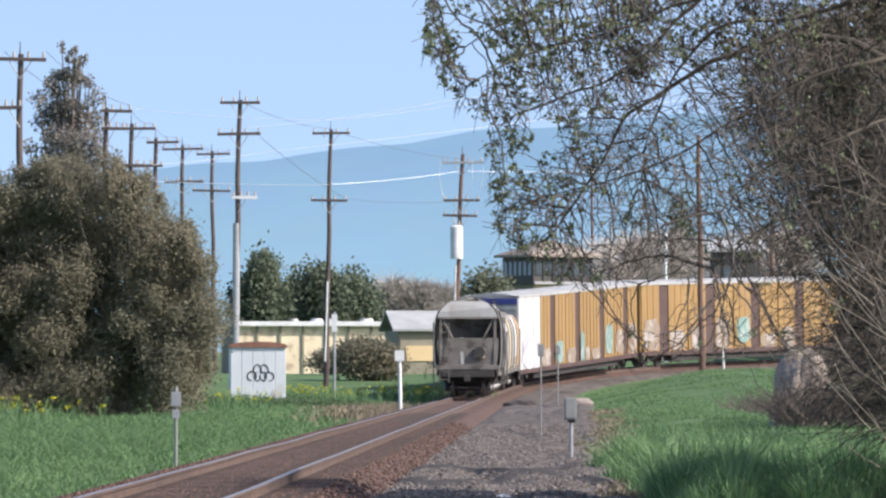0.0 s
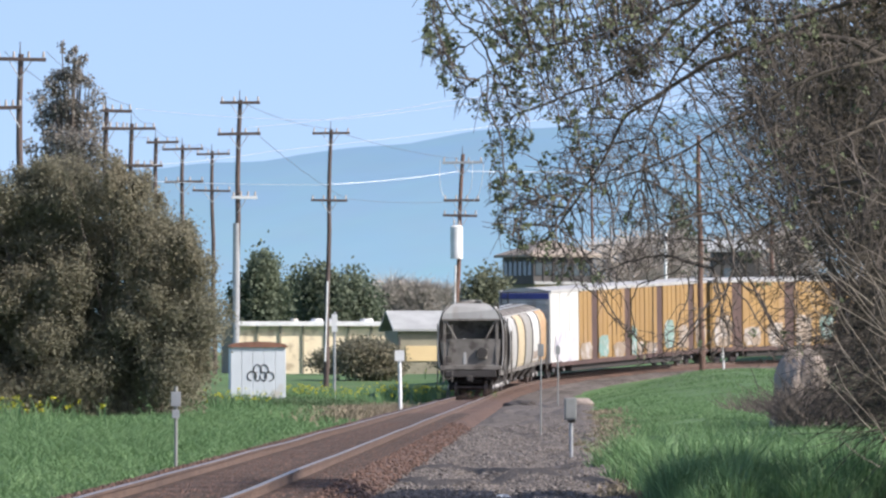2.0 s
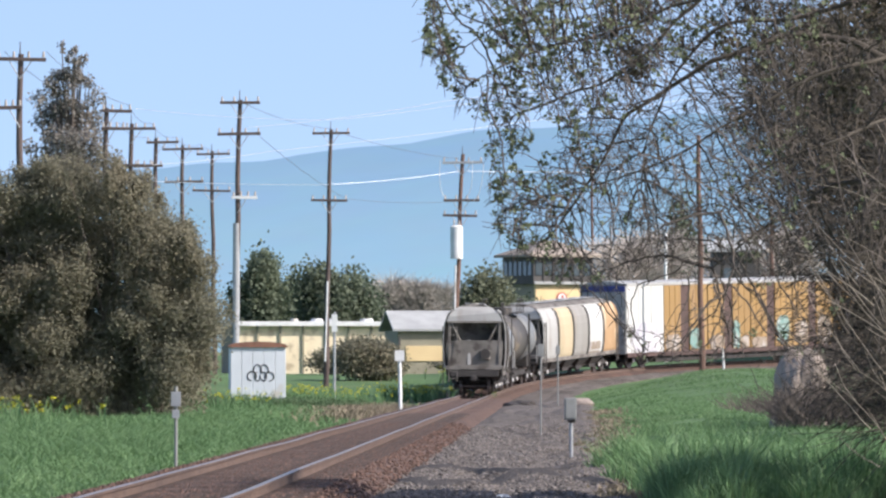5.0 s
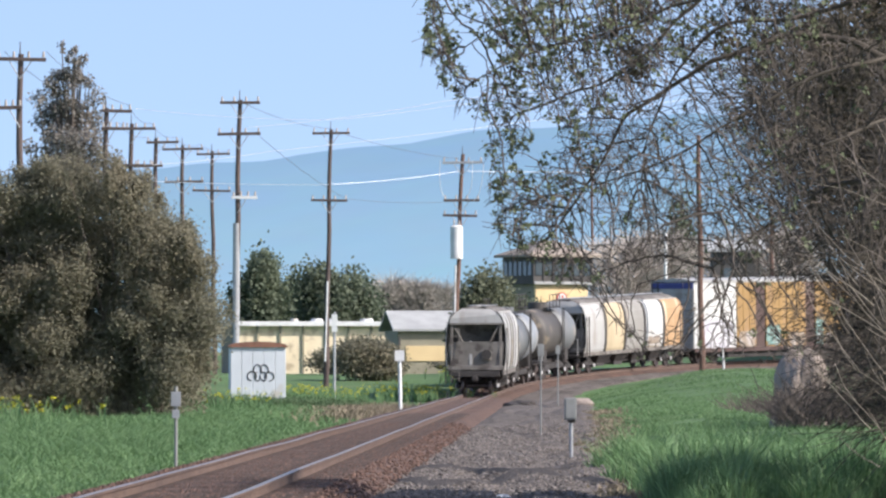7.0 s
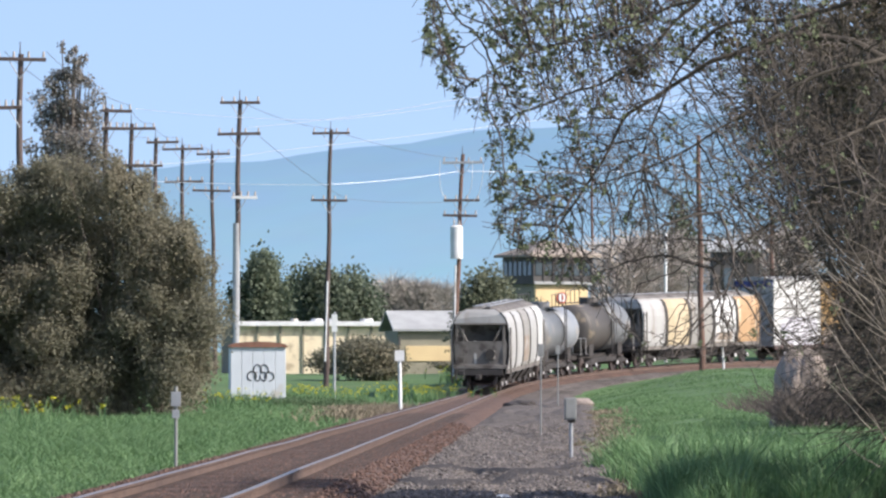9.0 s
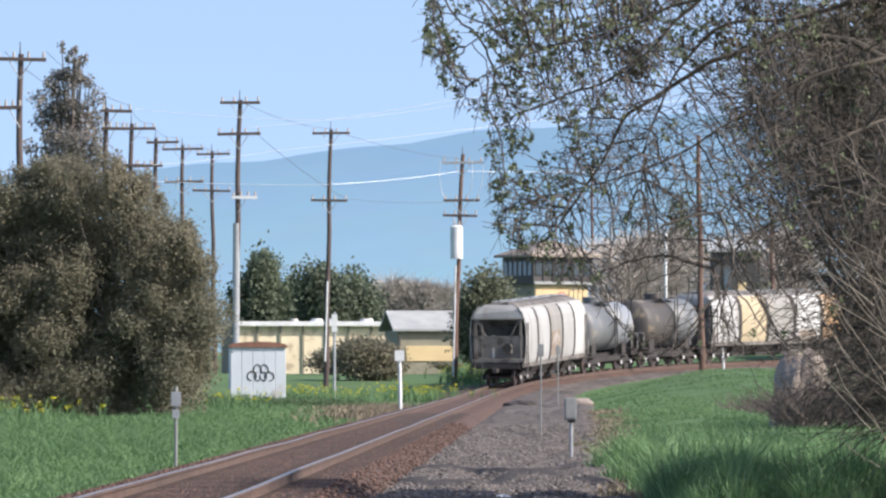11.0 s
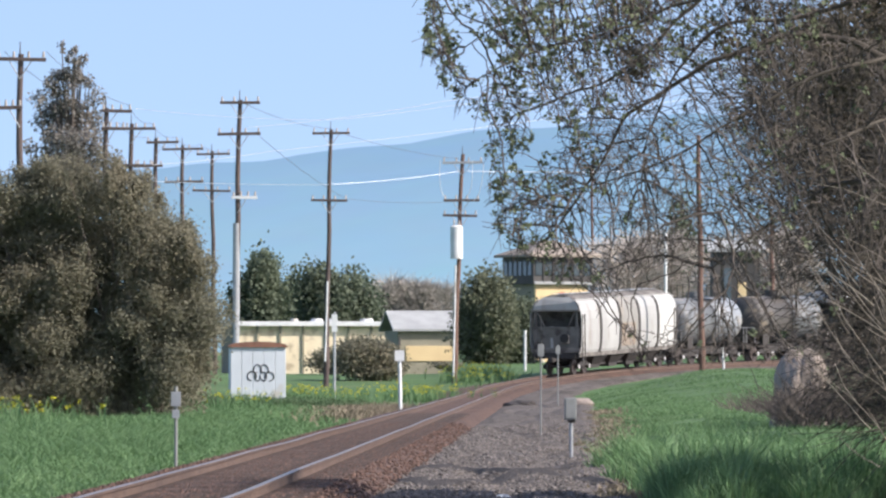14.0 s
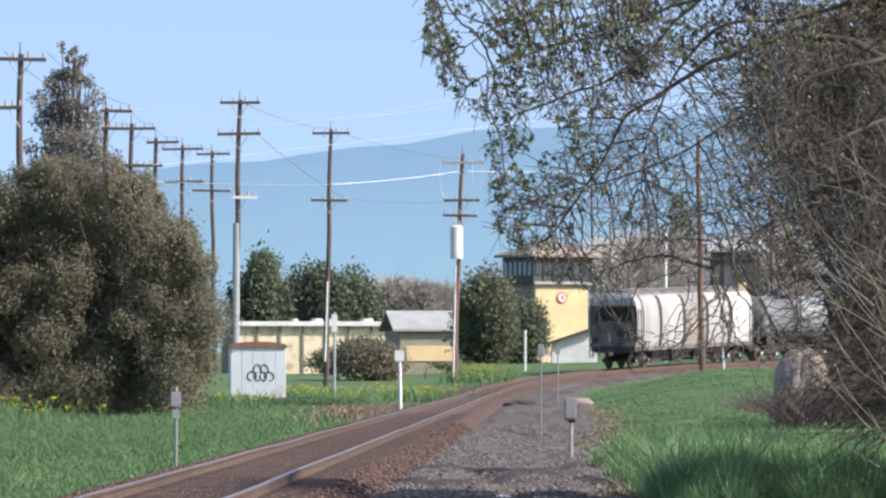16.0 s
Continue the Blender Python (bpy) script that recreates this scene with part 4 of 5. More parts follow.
def tower_house():
    d = 480.0
    turn = 26
    h = tagged(empty("house", pose(6.56, d, 1.5, 0, 0, turn)), "yellow tower house with a dark windowed upper floor and hip roof", "house")
    # local: front face lies on y = 0, running to +x; left face on x = 0, running back
    fw, dp = 4.15, 4.4
    zt = 7.73 - 1.5
    zr = 9.65 - 1.5
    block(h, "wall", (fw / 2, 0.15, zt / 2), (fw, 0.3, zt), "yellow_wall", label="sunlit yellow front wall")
    # Olive on the side walls paints in their shade beside the sunlit front.
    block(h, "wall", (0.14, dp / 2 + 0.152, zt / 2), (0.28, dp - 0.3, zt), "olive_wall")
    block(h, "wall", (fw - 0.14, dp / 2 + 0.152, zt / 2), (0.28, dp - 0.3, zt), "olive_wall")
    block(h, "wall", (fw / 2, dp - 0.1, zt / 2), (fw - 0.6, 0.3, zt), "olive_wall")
    up = block(h, "upper_floor", (fw / 2 - 0.05, dp / 2, (zt + zr) / 2), (fw + 0.5, dp + 0.5, zr - zt), "dark_wood")
    for i in range(6):
        x = 0.1 + i * 0.76
        w = block(up, "window", (x, -0.28, (zt + zr) / 2 + 0.15), (0.5, 0.06, 1.0), "glass")
        block(h, "post", (x + 0.38, -0.3, (zt + zr) / 2), (0.1, 0.1, zr - zt - 0.1), "dark_wood")
        w2 = block(up, "window", (-0.31, 0.3 + i * 0.76, (zt + zr) / 2 + 0.15), (0.06, 0.5, 1.0), "glass")
    block(h, "trim", (fw / 2, -0.28, zt + 0.08), (fw + 0.5, 0.14, 0.2), "roof_grey")
    ov = 0.75
    x0, x1, y0, y1 = -ov, fw + ov, -ov, dp + ov
    zp = 10.89 - 1.5
    bm = bmesh.new()
    lo = [bm.verts.new(p) for p in ((x0, y0, zr), (x1, y0, zr), (x1, y1, zr), (x0, y1, zr))]
    mid = [bm.verts.new((p.co.x, p.co.y, zr + 0.18)) for p in lo]
    tops = [bm.verts.new((fw / 2 - 0.5, dp / 2, zp)), bm.verts.new((fw / 2 + 0.5, dp / 2, zp))]
    bm.faces.new(lo[::-1])
    for i in range(4):
        bm.faces.new((lo[i], lo[(i + 1) % 4], mid[(i + 1) % 4], mid[i]))
    bm.faces.new((mid[0], mid[1], tops[1], tops[0]))
    bm.faces.new((mid[2], mid[3], tops[0], tops[1]))
    bm.faces.new((mid[1], mid[2], tops[1]))
    bm.faces.new((mid[3], mid[0], tops[0]))
    part("roof", bm, M["roof_tan"], h)
    # round sign with a red ring on the front wall
    sg = tagged(empty("round_sign", pose(6.56, d, 1.5, 0, 0, turn) @ Matrix.Translation((2.05, -0.03, 6.77 - 1.5))), "round white sign with a red ring on the yellow wall", "sign")
    part("plate", one_rod((0, 0, 0), (0, -0.05, 0), 0.4, n=24), M["red_paint"], sg)
    part("centre", one_rod((0, -0.05, 0), (0, -0.07, 0), 0.3, n=24), M["white_paint"], sg)
    part("bar", one_box((0.03, -0.08, 0.02), (0.16, 0.02, 0.32)), M["red_paint"], sg)


def gable_shed(name, label, x0, x1, y, z0, zw, zr, depth, wall, roof, turn=0, ridge_along=True, doors=()):
    h = tagged(empty(name, pose(x0, y, z0, 0, 0, turn)), label, "building")
    w = x1 - x0
    zw, zr = zw - z0, zr - z0
    block(h, "wall", (w / 2, 0.1, zw / 2), (w, 0.2, zw), wall)
    block(h, "wall", (w / 2, depth - 0.1, zw / 2), (w, 0.2, zw), wall)
    for sx in (0.1, w - 0.1):
        block(h, "wall", (sx, depth / 2, zw / 2), (0.2, depth - 0.404, zw), wall)
    bm = bmesh.new()
    o = 0.4
    if ridge_along:
        rings = [[(x, -o, zw - 0.05), (x, depth / 2, zr), (x, depth + o, zw - 0.05), (x, depth + o, zw + 0.1), (x, depth / 2, zr + 0.15), (x, -o, zw + 0.1)] for x in (-o, w + o)]
    else:
        rings = [[(-o, yy, zw - 0.05), (w / 2, yy, zr), (w + o, yy, zw - 0.05), (w + o, yy, zw + 0.1), (w / 2, yy, zr + 0.15), (-o, yy, zw + 0.1)] for yy in (-o, depth + o)]
    part("roof", loft(rings), M[roof], h)
    if not ridge_along:
        rings = [[(0, yy, zw - 0.02), (w / 2, yy, zr - 0.03), (w, yy, zw - 0.02)] for yy in (0.01, 0.19)]
        part("gable", loft(rings), M[wall], h)
    for dx, dw, dh, m, nm in doors:
        block(h, nm, (dx, -0.02, dh / 2 + 0.02), (dw, 0.06, dh), m)
    return h


tower_house()
# small white shed whose dark roof slopes up in front of the tower house
sh = tagged(empty("shed", pose(6.75, 455, 1.45)), "small white shed with a dark single-slope roof", "building")
wl = 3.6
for nm, xs, m in (("wall", (0.55, wl), "white_paint"),):
    block(sh, nm, ((xs[0] + xs[1]) / 2, 0.1, 1.0), (xs[1] - xs[0], 0.2, 2.0), m)
block(sh, "wall", (wl - 0.1, 1.6, 1.1), (0.2, 2.8, 2.2), "white_paint")
block(sh, "wall", (0.65, 1.6, 0.95), (0.2, 2.8, 1.9), "white_paint")
rings = [[(-0.35, y, 1.65), (wl + 0.3, y, 3.1), (wl + 0.3, y, 3.26), (-0.35, y, 1.85)] for y in (-0.5, 3.2)]
part("roof", loft(rings), M["dark_wood"], sh)
rings = [[(0.55, y, 1.98), (wl, y, 1.98), (wl, y, 3.0), (0.55, y, 2.03)] for y in (0.02, 0.18)]
part("gable", loft(rings), M["white_paint"], sh)
for px in (0.0, 0.35):
    block(sh, "post", (px, -0.3, 0.85), (0.1, 0.1, 1.7), "white_paint")
block(sh, "panel", (0.2, 0.1, 1.45), (0.5, 0.1, 0.45), "cream_wall")

# second dark-windowed house behind the bare trees
gable_shed("house", "dark house with a pale hip roof behind bare trees", 18.72, 21.97, 470, 1.5, 9.88, 10.54, 5.0, "dark_wood", "roof_grey",
           doors=[(2.0, 0.6, 6.2, "yellow_wall", "panel"), (1.0, 0.5, 7.2, "glass", "window")])

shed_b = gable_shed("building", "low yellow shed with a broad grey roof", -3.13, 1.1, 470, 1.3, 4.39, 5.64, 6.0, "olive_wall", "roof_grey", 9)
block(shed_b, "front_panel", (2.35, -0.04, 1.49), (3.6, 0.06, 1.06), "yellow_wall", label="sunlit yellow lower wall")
for k in (0, 4):
    block(shed_b, "post", (0.1 + k * 1.35, -0.1, 1.3), (0.14, 0.14, 2.7), "dark_wood")

long_b = tagged(empty("building", pose(-15.38, 500, 1.2, 0, 0, 9)), "long low cream building with a bright white roof edge", "building")
L = 11.88
hh = 4.9 - 1.2
for i in range(7):
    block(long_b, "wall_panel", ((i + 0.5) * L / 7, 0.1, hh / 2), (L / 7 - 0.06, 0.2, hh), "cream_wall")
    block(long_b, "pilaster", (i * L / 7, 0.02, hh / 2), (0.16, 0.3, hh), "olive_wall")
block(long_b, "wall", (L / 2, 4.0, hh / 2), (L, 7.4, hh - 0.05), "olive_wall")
block(long_b, "roof", (L / 2, 3.8, hh + 0.12), (L + 0.5, 8.4, 0.22), "roof_grey")
block(long_b, "fascia", (L / 2, -0.45, hh + 0.16), (L + 0.5, 0.12, 0.34), "white_paint")
for x, w in ((6.25, 0.55), (7.42, 0.5), (10.0, 0.6), (4.58, 0.35)):
    bm = rod(bmesh.new(), (x, 1.0, hh + 0.2), (x, 1.0, hh + 0.55), w, w * 0.7, 14)
    part("roof_vent", bm, M["white_paint"], long_b)


def far_box():
    """Pale metal equipment hut with a rust-brown arched roof and painted scrawl."""
    d = 300.0
    b = tagged(empty("equipment_hut", pose(-9.4, d, 0.38 - 0.15, 0, 0, 4)), "pale grey metal hut with an arched rusty roof and black scrawl", "hut")
    w, hgt = 2.45, 2.5
    for i in range(5):
        block(b, "wall_panel", ((i + 0.5) * w / 5, 0.05, hgt / 2), (w / 5 - 0.012, 0.1, hgt), "cabinet")
    block(b, "body", (w / 2, 1.3, hgt / 2), (w - 0.02, 2.38, hgt), "cabinet")
    rings = [[(w / 2 + (w / 2 + 0.08) * math.cos(a), y, hgt - 0.02 + 0.2 * math.sin(a)) for a in np.linspace(math.pi, 0, 9)] + [(w + 0.08, y, hgt - 0.08), (-0.08, y, hgt - 0.08)] for y in (-0.1, 2.6)]
    part("roof", loft(rings), M["rust"], b)
    # looping scrawl
    cu = bpy.data.curves.new("graffiti", "CURVE")
    cu.dimensions, cu.bevel_depth, cu.bevel_resolution = "3D", 0.028, 1
    zc = hgt * 0.5
    for cx, cz, rx, rz, a0, a1 in ((0.95, -0.1, 0.2, 0.2, -0.6, 4.6), (1.2, 0.15, 0.17, 0.26, -0.5, 3.6), (1.5, 0.15, 0.17, 0.26, -0.4, 3.7), (1.72, -0.12, 0.2, 0.2, -1.6, 3.6), (1.2, -0.12, 0.12, 0.2, 1.6, 6.6), (1.48, -0.12, 0.12, 0.2, -2.6, 2.2)):
        sp = cu.splines.new("POLY")
        sp.points.add(15)
        for i in range(16):
            a = a0 + (a1 - a0) * i / 15
            sp.points[i].co = (cx + rx * math.cos(a), -0.005, zc + cz + rz * math.sin(a), 1)
    cu.materials.append(M["black_paint"])
    g = new("graffiti", cu)
    g.parent = b
    g["label"] = "black looping spray-painted scrawl"


far_box()


# ---------------------------------------------------------------- track-side posts
def sign_post(label, x, y, zb, zt, r, mat, plate=None, lean=0.0, name="marker_post"):
    p = tagged(empty(name, Matrix.Translation((x, y, zb))), label, "post")
    h = zt - zb
    part("post", one_rod((0, 0, -0.3), (lean, 0, h), r, n=8), M[mat], p)
    if plate:
        for w, hh, z, m in plate:
            part("plate", one_box((lean * z / h, -r - 0.015, z), (w, 0.02, hh), 0.006), M[m], p)
    return p


sign_post("thin grey marker post with a small white plate in the grass", -4.41, 112, -0.1, 1.38, 0.028, "post_grey", [(0.16, 0.24, 1.27, "galvanised"), (0.12, 0.14, 1.02, "galvanised")])
sp = tagged(empty("signal_box", Matrix.Translation((2.35, 124, 0.02))), "grey equipment box on a white post beside the gravel", "trackside box")
part("post", one_rod((0, 0, -0.3), (-0.01, 0, 0.75), 0.034, n=10), M["galvanised"], sp)
part("case", one_box((-0.02, 0, 0.92), (0.22, 0.2, 0.4), 0.015), M["post_grey"], sp)
part("door", one_box((-0.02, -0.108, 0.92), (0.18, 0.015, 0.34), 0.004), M["post_grey"], sp)
part("bracket", one_box((0, 0, 0.7), (0.14, 0.14, 0.06), 0.01), M["steel_dark"], sp)
sign_post("thin pale post with a small plate beside the gravel road", 2.38, 165, 0.0, 2.24, 0.02, "post_grey", [(0.15, 0.3, 2.13, "post_grey")])
sign_post("thin grey stake beside the curve", 5.08, 300, 0.1, 2.77, 0.03, "post_grey", [(0.2, 0.35, 2.52 - 0.1, "post_grey")])
sign_post("short white marker post at the top of the bank", 15.98, 385, 1.55, 2.93, 0.06, "white_paint", None, -0.12)
sign_post("weathered white post with a plate beside the track", -1.59, 255, 0.0, 2.39, 0.07, "white_paint", [(0.36, 0.4, 2.18, "white_paint")], -0.05)
sign_post("white thin post in front of the dark shrub", 5.08, 420, 1.4, 4.1, 0.09, "white_paint")
sign_post("pale slim post beside the pole", -5.6, 350, 0.4, 4.65, 0.07, "galvanised", [(0.3, 0.9, 4.07 - 0.4, "white_paint")])
sign_post("tall white mast behind the train", 14.78, 450, 1.6, 10.76, 0.11, "white_paint", None, 0.0, "mast")


# ---------------------------------------------------------------- trees and shrubs
def thicket():
    """The broad dark shrub thicket on the left."""
    d = 222.0
    root = tagged(empty("shrub_thicket", pose(-10.2, d, 0)), "big dark olive-green shrub thicket beside the track", "shrub")
    rng = np.random.default_rng(5)
    lumps, inner = [], []
    for i in range(260):
        x = rng.uniform(-16.6, -7.5)
        top = np.interp(x, [-15, -13.9, -12.4, -11.0, -9.6, -8.6, -8.0, -7.4, -7.0], [7.6, 8.1, 8.5, 8.35, 7.7, 6.4, 5.5, 4.7, 3.2])
        r = rng.uniform(0.55, 1.15)
        z = top - r * 0.8 - (top - 1.0) * rng.random() ** 1.05
        if x + r * 0.6 > -7.15 - 1.3 * smooth01(1.8, 0.3, z):
            continue
        if noise.noise((x * 0.75, 3.0, z * 0.28)) < -0.22 and z < top - 1.6:
            inner.append(((x + 10.2, rng.uniform(0.8, 2.6), z), (r, r, r * 0.9)))
            continue
        lumps.append(((x + 10.2, rng.uniform(-1.6, 1.6), z), (r, r * 0.9, r * 0.85)))
    for i in range(120):
        x = rng.uniform(-16.0, -7.6)
        top = np.interp(x, [-15, -13.9, -12.4, -11.0, -9.6, -8.6, -8.0, -7.4], [7.6, 8.1, 8.5, 8.35, 7.7, 6.4, 5.5, 4.7])
        r = rng.uniform(0.16, 0.38)
        z = top + rng.uniform(-0.5, 0.25) if i % 2 else rng.uniform(1.2, top)
        lumps.append(((x + 10.2, rng.uniform(-2.2, 0.5), z), (r, r, r * 1.3)))
    for i in range(110):
        x = rng.uniform(-16.0, -8.3)
        inner.append(((x + 10.2, rng.uniform(1.0, 2.6), rng.uniform(0.7, 6.6 - 0.9 * max(0, x + 10.4))), (0.8, 0.7, 0.8)))
    leaf_cloud("crown", lumps, 270000, 0.085, M["leaf_dark"], root, 7, hollow=0.55, spread=0.26)
    leaf_cloud("inner_leafage", inner + lumps[::3], 120000, 0.14, M["leaf_dark"], root, 8, hollow=0.0, spread=0.2)
    paths = []
    for i in range(26):
        x = rng.uniform(-4.0, 1.6)
        c = lumps[int(rng.integers(len(lumps)))][0]
        paths.append([(Vector((x, 0.5, -0.2)), 0.09), (Vector((x * 0.8 + c[0] * 0.2, 0.6, 1.6)), 0.07), (Vector(c), 0.02)])
    v, f = limb_mesh(paths, 5)
    tagged(raw("stemwork", v, f, M["bark"], root), kind="stuff")


thicket()


def cone_profile(rows, seed, per=9):
    """Lumps along a height table of (z, half width)."""
    rng = np.random.default_rng(seed)
    out = []
    for z, hw in rows:
        for _ in range(per):
            a, q = rng.uniform(0, 6.28), rng.random() ** 0.6
            r = hw * rng.uniform(0.22, 0.42)
            out.append(((math.cos(a) * q * hw, math.sin(a) * q * hw, z + rng.uniform(-0.8, 0.8)), (r, r, r * 1.1)))
    return out


tree("tall_tree", "tall sparse grey-green evergreen behind the thicket", (-28.7, 520, 1.5), 26, (3, 3, 12), (0, 0, 14), 19000, 0.27, "leaf_grey", 11,
     trunk_r=0.4, hollow=0.3, profile=cone_profile([(24.4, 0.9), (23.2, 1.5), (22, 2.0), (20.5, 2.5), (19, 3.0), (17.5, 3.3), (16, 3.3), (14.5, 3.5), (13, 3.6), (11, 3.6), (9, 3.8), (7, 3.6)], 3, 9))


def far_tree(label, x, d, zt, r, n, seed, mat="leaf_far", name="tree", size=0.34):
    zb = ground_z(x, d)
    hgt = zt - zb
    low = name == "shrub"
    return tree(name, label, (x, d, zb), hgt, (r * 1.22, r * 1.22, hgt * (0.52 if low else 0.46)), (0, 0, hgt * (0.47 if low else 0.54)), n, size, mat, seed, 60 if low else 40, 0.22, small=0.5 if low else 0.42)


far_tree("round grey-green tree behind the cream building", -14.81, 545, 11.96, 2.36, 14000, 21, "leaf_far")
far_tree("light green tree behind the cream building", -12.75, 575, 10.71, 1.92, 8000, 22, "leaf_oak")
far_tree("dark green round tree behind the cream building", -8.65, 555, 11.41, 3.24, 18000, 23, "leaf_far")
far_tree("dark green conifer-like shrub between track and tower house", 3.09, 452, 8.77, 2.03, 22000, 24, "leaf_olive", name="shrub", size=0.26)
far_tree("dark green shrub beside the tower house", 4.86, 456, 6.78, 1.98, 20000, 25, "leaf_far", name="shrub", size=0.26)
far_tree("dark brown-green shrub in front of the long building", -4.32, 405, 3.71, 1.89, 14000, 26, "leaf_dark", name="shrub", size=0.2)
far_tree("small shrub beside the pole foot", -7.3, 440, 3.3, 1.47, 3000, 27, "leaf_dark", name="shrub", size=0.2)
far_tree("green pine crown above the roofs", 19.08, 540, 15.6, 1.53, 5000, 28, "leaf_far")
far_tree("low dark bush at the foot of the transformer pole", 0.21, 430, 2.19, 0.86, 1500, 29, "leaf_dark", name="shrub", size=0.18)


def bare_tree(label, x, d, zt, r, seed, mat="bare_far", n=1500):
    zb = ground_z(x, d)
    rng = random.Random(seed)
    root = tagged(empty("bare_tree", Matrix.Translation((x, d, zb))), label, "tree")
    h = zt - zb
    paths = [[(Vector((0, 0, -0.3)), 0.2), (Vector((0.1, 0, h * 0.3)), 0.15), (Vector((0, 0, h * 0.75)), 0.05)]]
    v, f = limb_mesh(paths, 7)
    raw("trunk", v, f, M[mat], root)
    paths = []
    for _ in range(n):
        a = Vector((rng.gauss(0, 0.35) * r, rng.gauss(0, 0.35) * r, h * rng.uniform(0.2, 0.85)))
        dirn = Vector((a.x + rng.gauss(0, 0.6), a.y + rng.gauss(0, 0.6), abs(rng.gauss(0.8, 0.7)))).normalized()
        ln = rng.uniform(0.8, 2.0)
        b = a + dirn * ln
        paths.append([(a, 0.035), (a.lerp(b, 0.5) + Vector((rng.gauss(0, 0.1), 0, rng.gauss(0, 0.1))), 0.022), (b, 0.01)])
    v, f = limb_mesh(paths, 3)
    tagged(raw("twig_tangle", v, f, M[mat], root), kind="stuff")


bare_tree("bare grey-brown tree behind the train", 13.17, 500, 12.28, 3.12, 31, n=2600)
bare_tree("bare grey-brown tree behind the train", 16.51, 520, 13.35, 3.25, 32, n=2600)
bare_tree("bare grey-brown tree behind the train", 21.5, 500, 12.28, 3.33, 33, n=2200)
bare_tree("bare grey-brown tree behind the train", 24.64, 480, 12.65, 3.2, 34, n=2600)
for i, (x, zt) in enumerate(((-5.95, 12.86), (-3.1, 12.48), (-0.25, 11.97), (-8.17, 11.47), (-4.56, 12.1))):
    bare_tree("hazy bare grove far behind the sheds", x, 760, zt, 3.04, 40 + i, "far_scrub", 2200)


# ---------------------------------------------------------------- the overhanging oak
def grow(pos, parent, goals, step, reach, kill, rounds, droop, seed):
    """Branches that grow step by step from the given nodes towards scattered goals."""
    rng = np.random.default_rng(seed)
    pos, parent = [np.array(p) for p in pos], list(parent)
    kids = [0] * len(pos)
    near = np.zeros(len(goals), int)
    dist = np.full(len(goals), 1e9)

    def update(first):
        fresh = np.array(pos[first:])
        d = np.linalg.norm(goals[:, None, :] - fresh[None], axis=2)
        k = d.argmin(1)
        best = d[np.arange(len(goals)), k]
        closer = best < dist
        near[closer], dist[closer] = k[closer] + first, best[closer]

    update(0)
    for _ in range(rounds):
        live = dist > kill
        goals, near, dist = goals[live], near[live], dist[live]
        act = dist < reach
        if not act.any():
            break
        first = len(pos)
        idx = near[act]
        to = goals[act] - np.array(pos)[idx]
        to /= np.linalg.norm(to, axis=1)[:, None] + 1e-9
        pull = np.zeros((first, 3))
        np.add.at(pull, idx, to)
        for i in np.unique(idx):
            if kids[i] >= 3:
                continue
            d = pull[i] / (np.linalg.norm(pull[i]) + 1e-9) + rng.normal(size=3) * 0.17 + np.array([0, 0, -droop])
            pos.append(pos[i] + d / np.linalg.norm(d) * step)
            parent.append(int(i))
            kids[i] += 1
            kids.append(0)
        if len(pos) == first:
            break
        update(first)
    return pos, parent


def chains(pos, parent, tip):
    """Split grown nodes into tapered paths, thick where many tips hang on them."""
    n = len(pos)
    load, kids = [0.0] * n, [[] for _ in range(n)]
    for i in range(n - 1, -1, -1):
        load[i] = max(load[i], 1.0)
        if parent[i] >= 0:
            load[parent[i]] += load[i]
            kids[parent[i]].append(i)
    rad = [tip * x ** 0.36 for x in load]
    out = []
    todo = [(-1, i) for i in range(n) if parent[i] < 0]
    while todo:
        a, i = todo.pop()
        path = [(Vector(pos[a]), rad[i])] if a >= 0 else []
        while True:
            path.append((Vector(pos[i]), rad[i]))
            if not kids[i]:
                break
            main = max(kids[i], key=lambda k: load[k])
            todo += [(i, k) for k in kids[i] if k != main]
            i = main
        if len(path) > 1:
            out.append(path)
    return out


# limbs of the oak: depth offset, base radius, then way points (x, height)
OAK_LIMBS = (
    (0.3, 0.042, ((5.0, 4.3), (3.9, 4.75), (3.3, 4.87), (2.6, 4.6), (2.35, 4.42), (1.73, 4.1), (1.57, 3.75), (1.26, 3.27), (1.0, 2.9))),
    (-0.3, 0.04, ((5.0, 6.0), (2.7, 5.5), (2.34, 5.07), (1.95, 4.66), (1.5, 4.35), (0.95, 4.15))),
    (0.8, 0.03, ((5.0, 6.5), (2.6, 5.65), (1.3, 5.25), (0.6, 4.98), (0.1, 4.72))),
    (-0.8, 0.03, ((5.0, 5.8), (3.0, 5.35), (1.7, 4.85), (0.9, 4.62), (0.25, 4.3))),
    (-1.1, 0.022, ((5.0, 4.4), (4.2, 4.03), (3.6, 3.77), (2.92, 3.55), (2.5, 3.05))),
    (0.5, 0.03, ((5.0, 5.4), (3.4, 5.0), (2.7, 4.95), (2.2, 4.45), (1.95, 3.9), (1.9, 3.3))),
    (-0.5, 0.024, ((5.0, 4.9), (3.4, 4.35), (2.8, 4.0), (2.3, 3.75), (1.7, 3.45), (0.85, 3.25))),
    (1.0, 0.032, ((5.0, 3.4), (3.7, 3.45), (3.0, 2.95), (2.5, 2.55))),
)
OAK_EDGE = [(1.6, 1.9), (2.3, 1.5), (2.7, 0.75), (2.95, 0.5), (3.54, 0.42), (4.0, 0.38), (4.2, 0.05), (4.5, -0.05), (4.8, -0.2), (6.5, -0.2)]


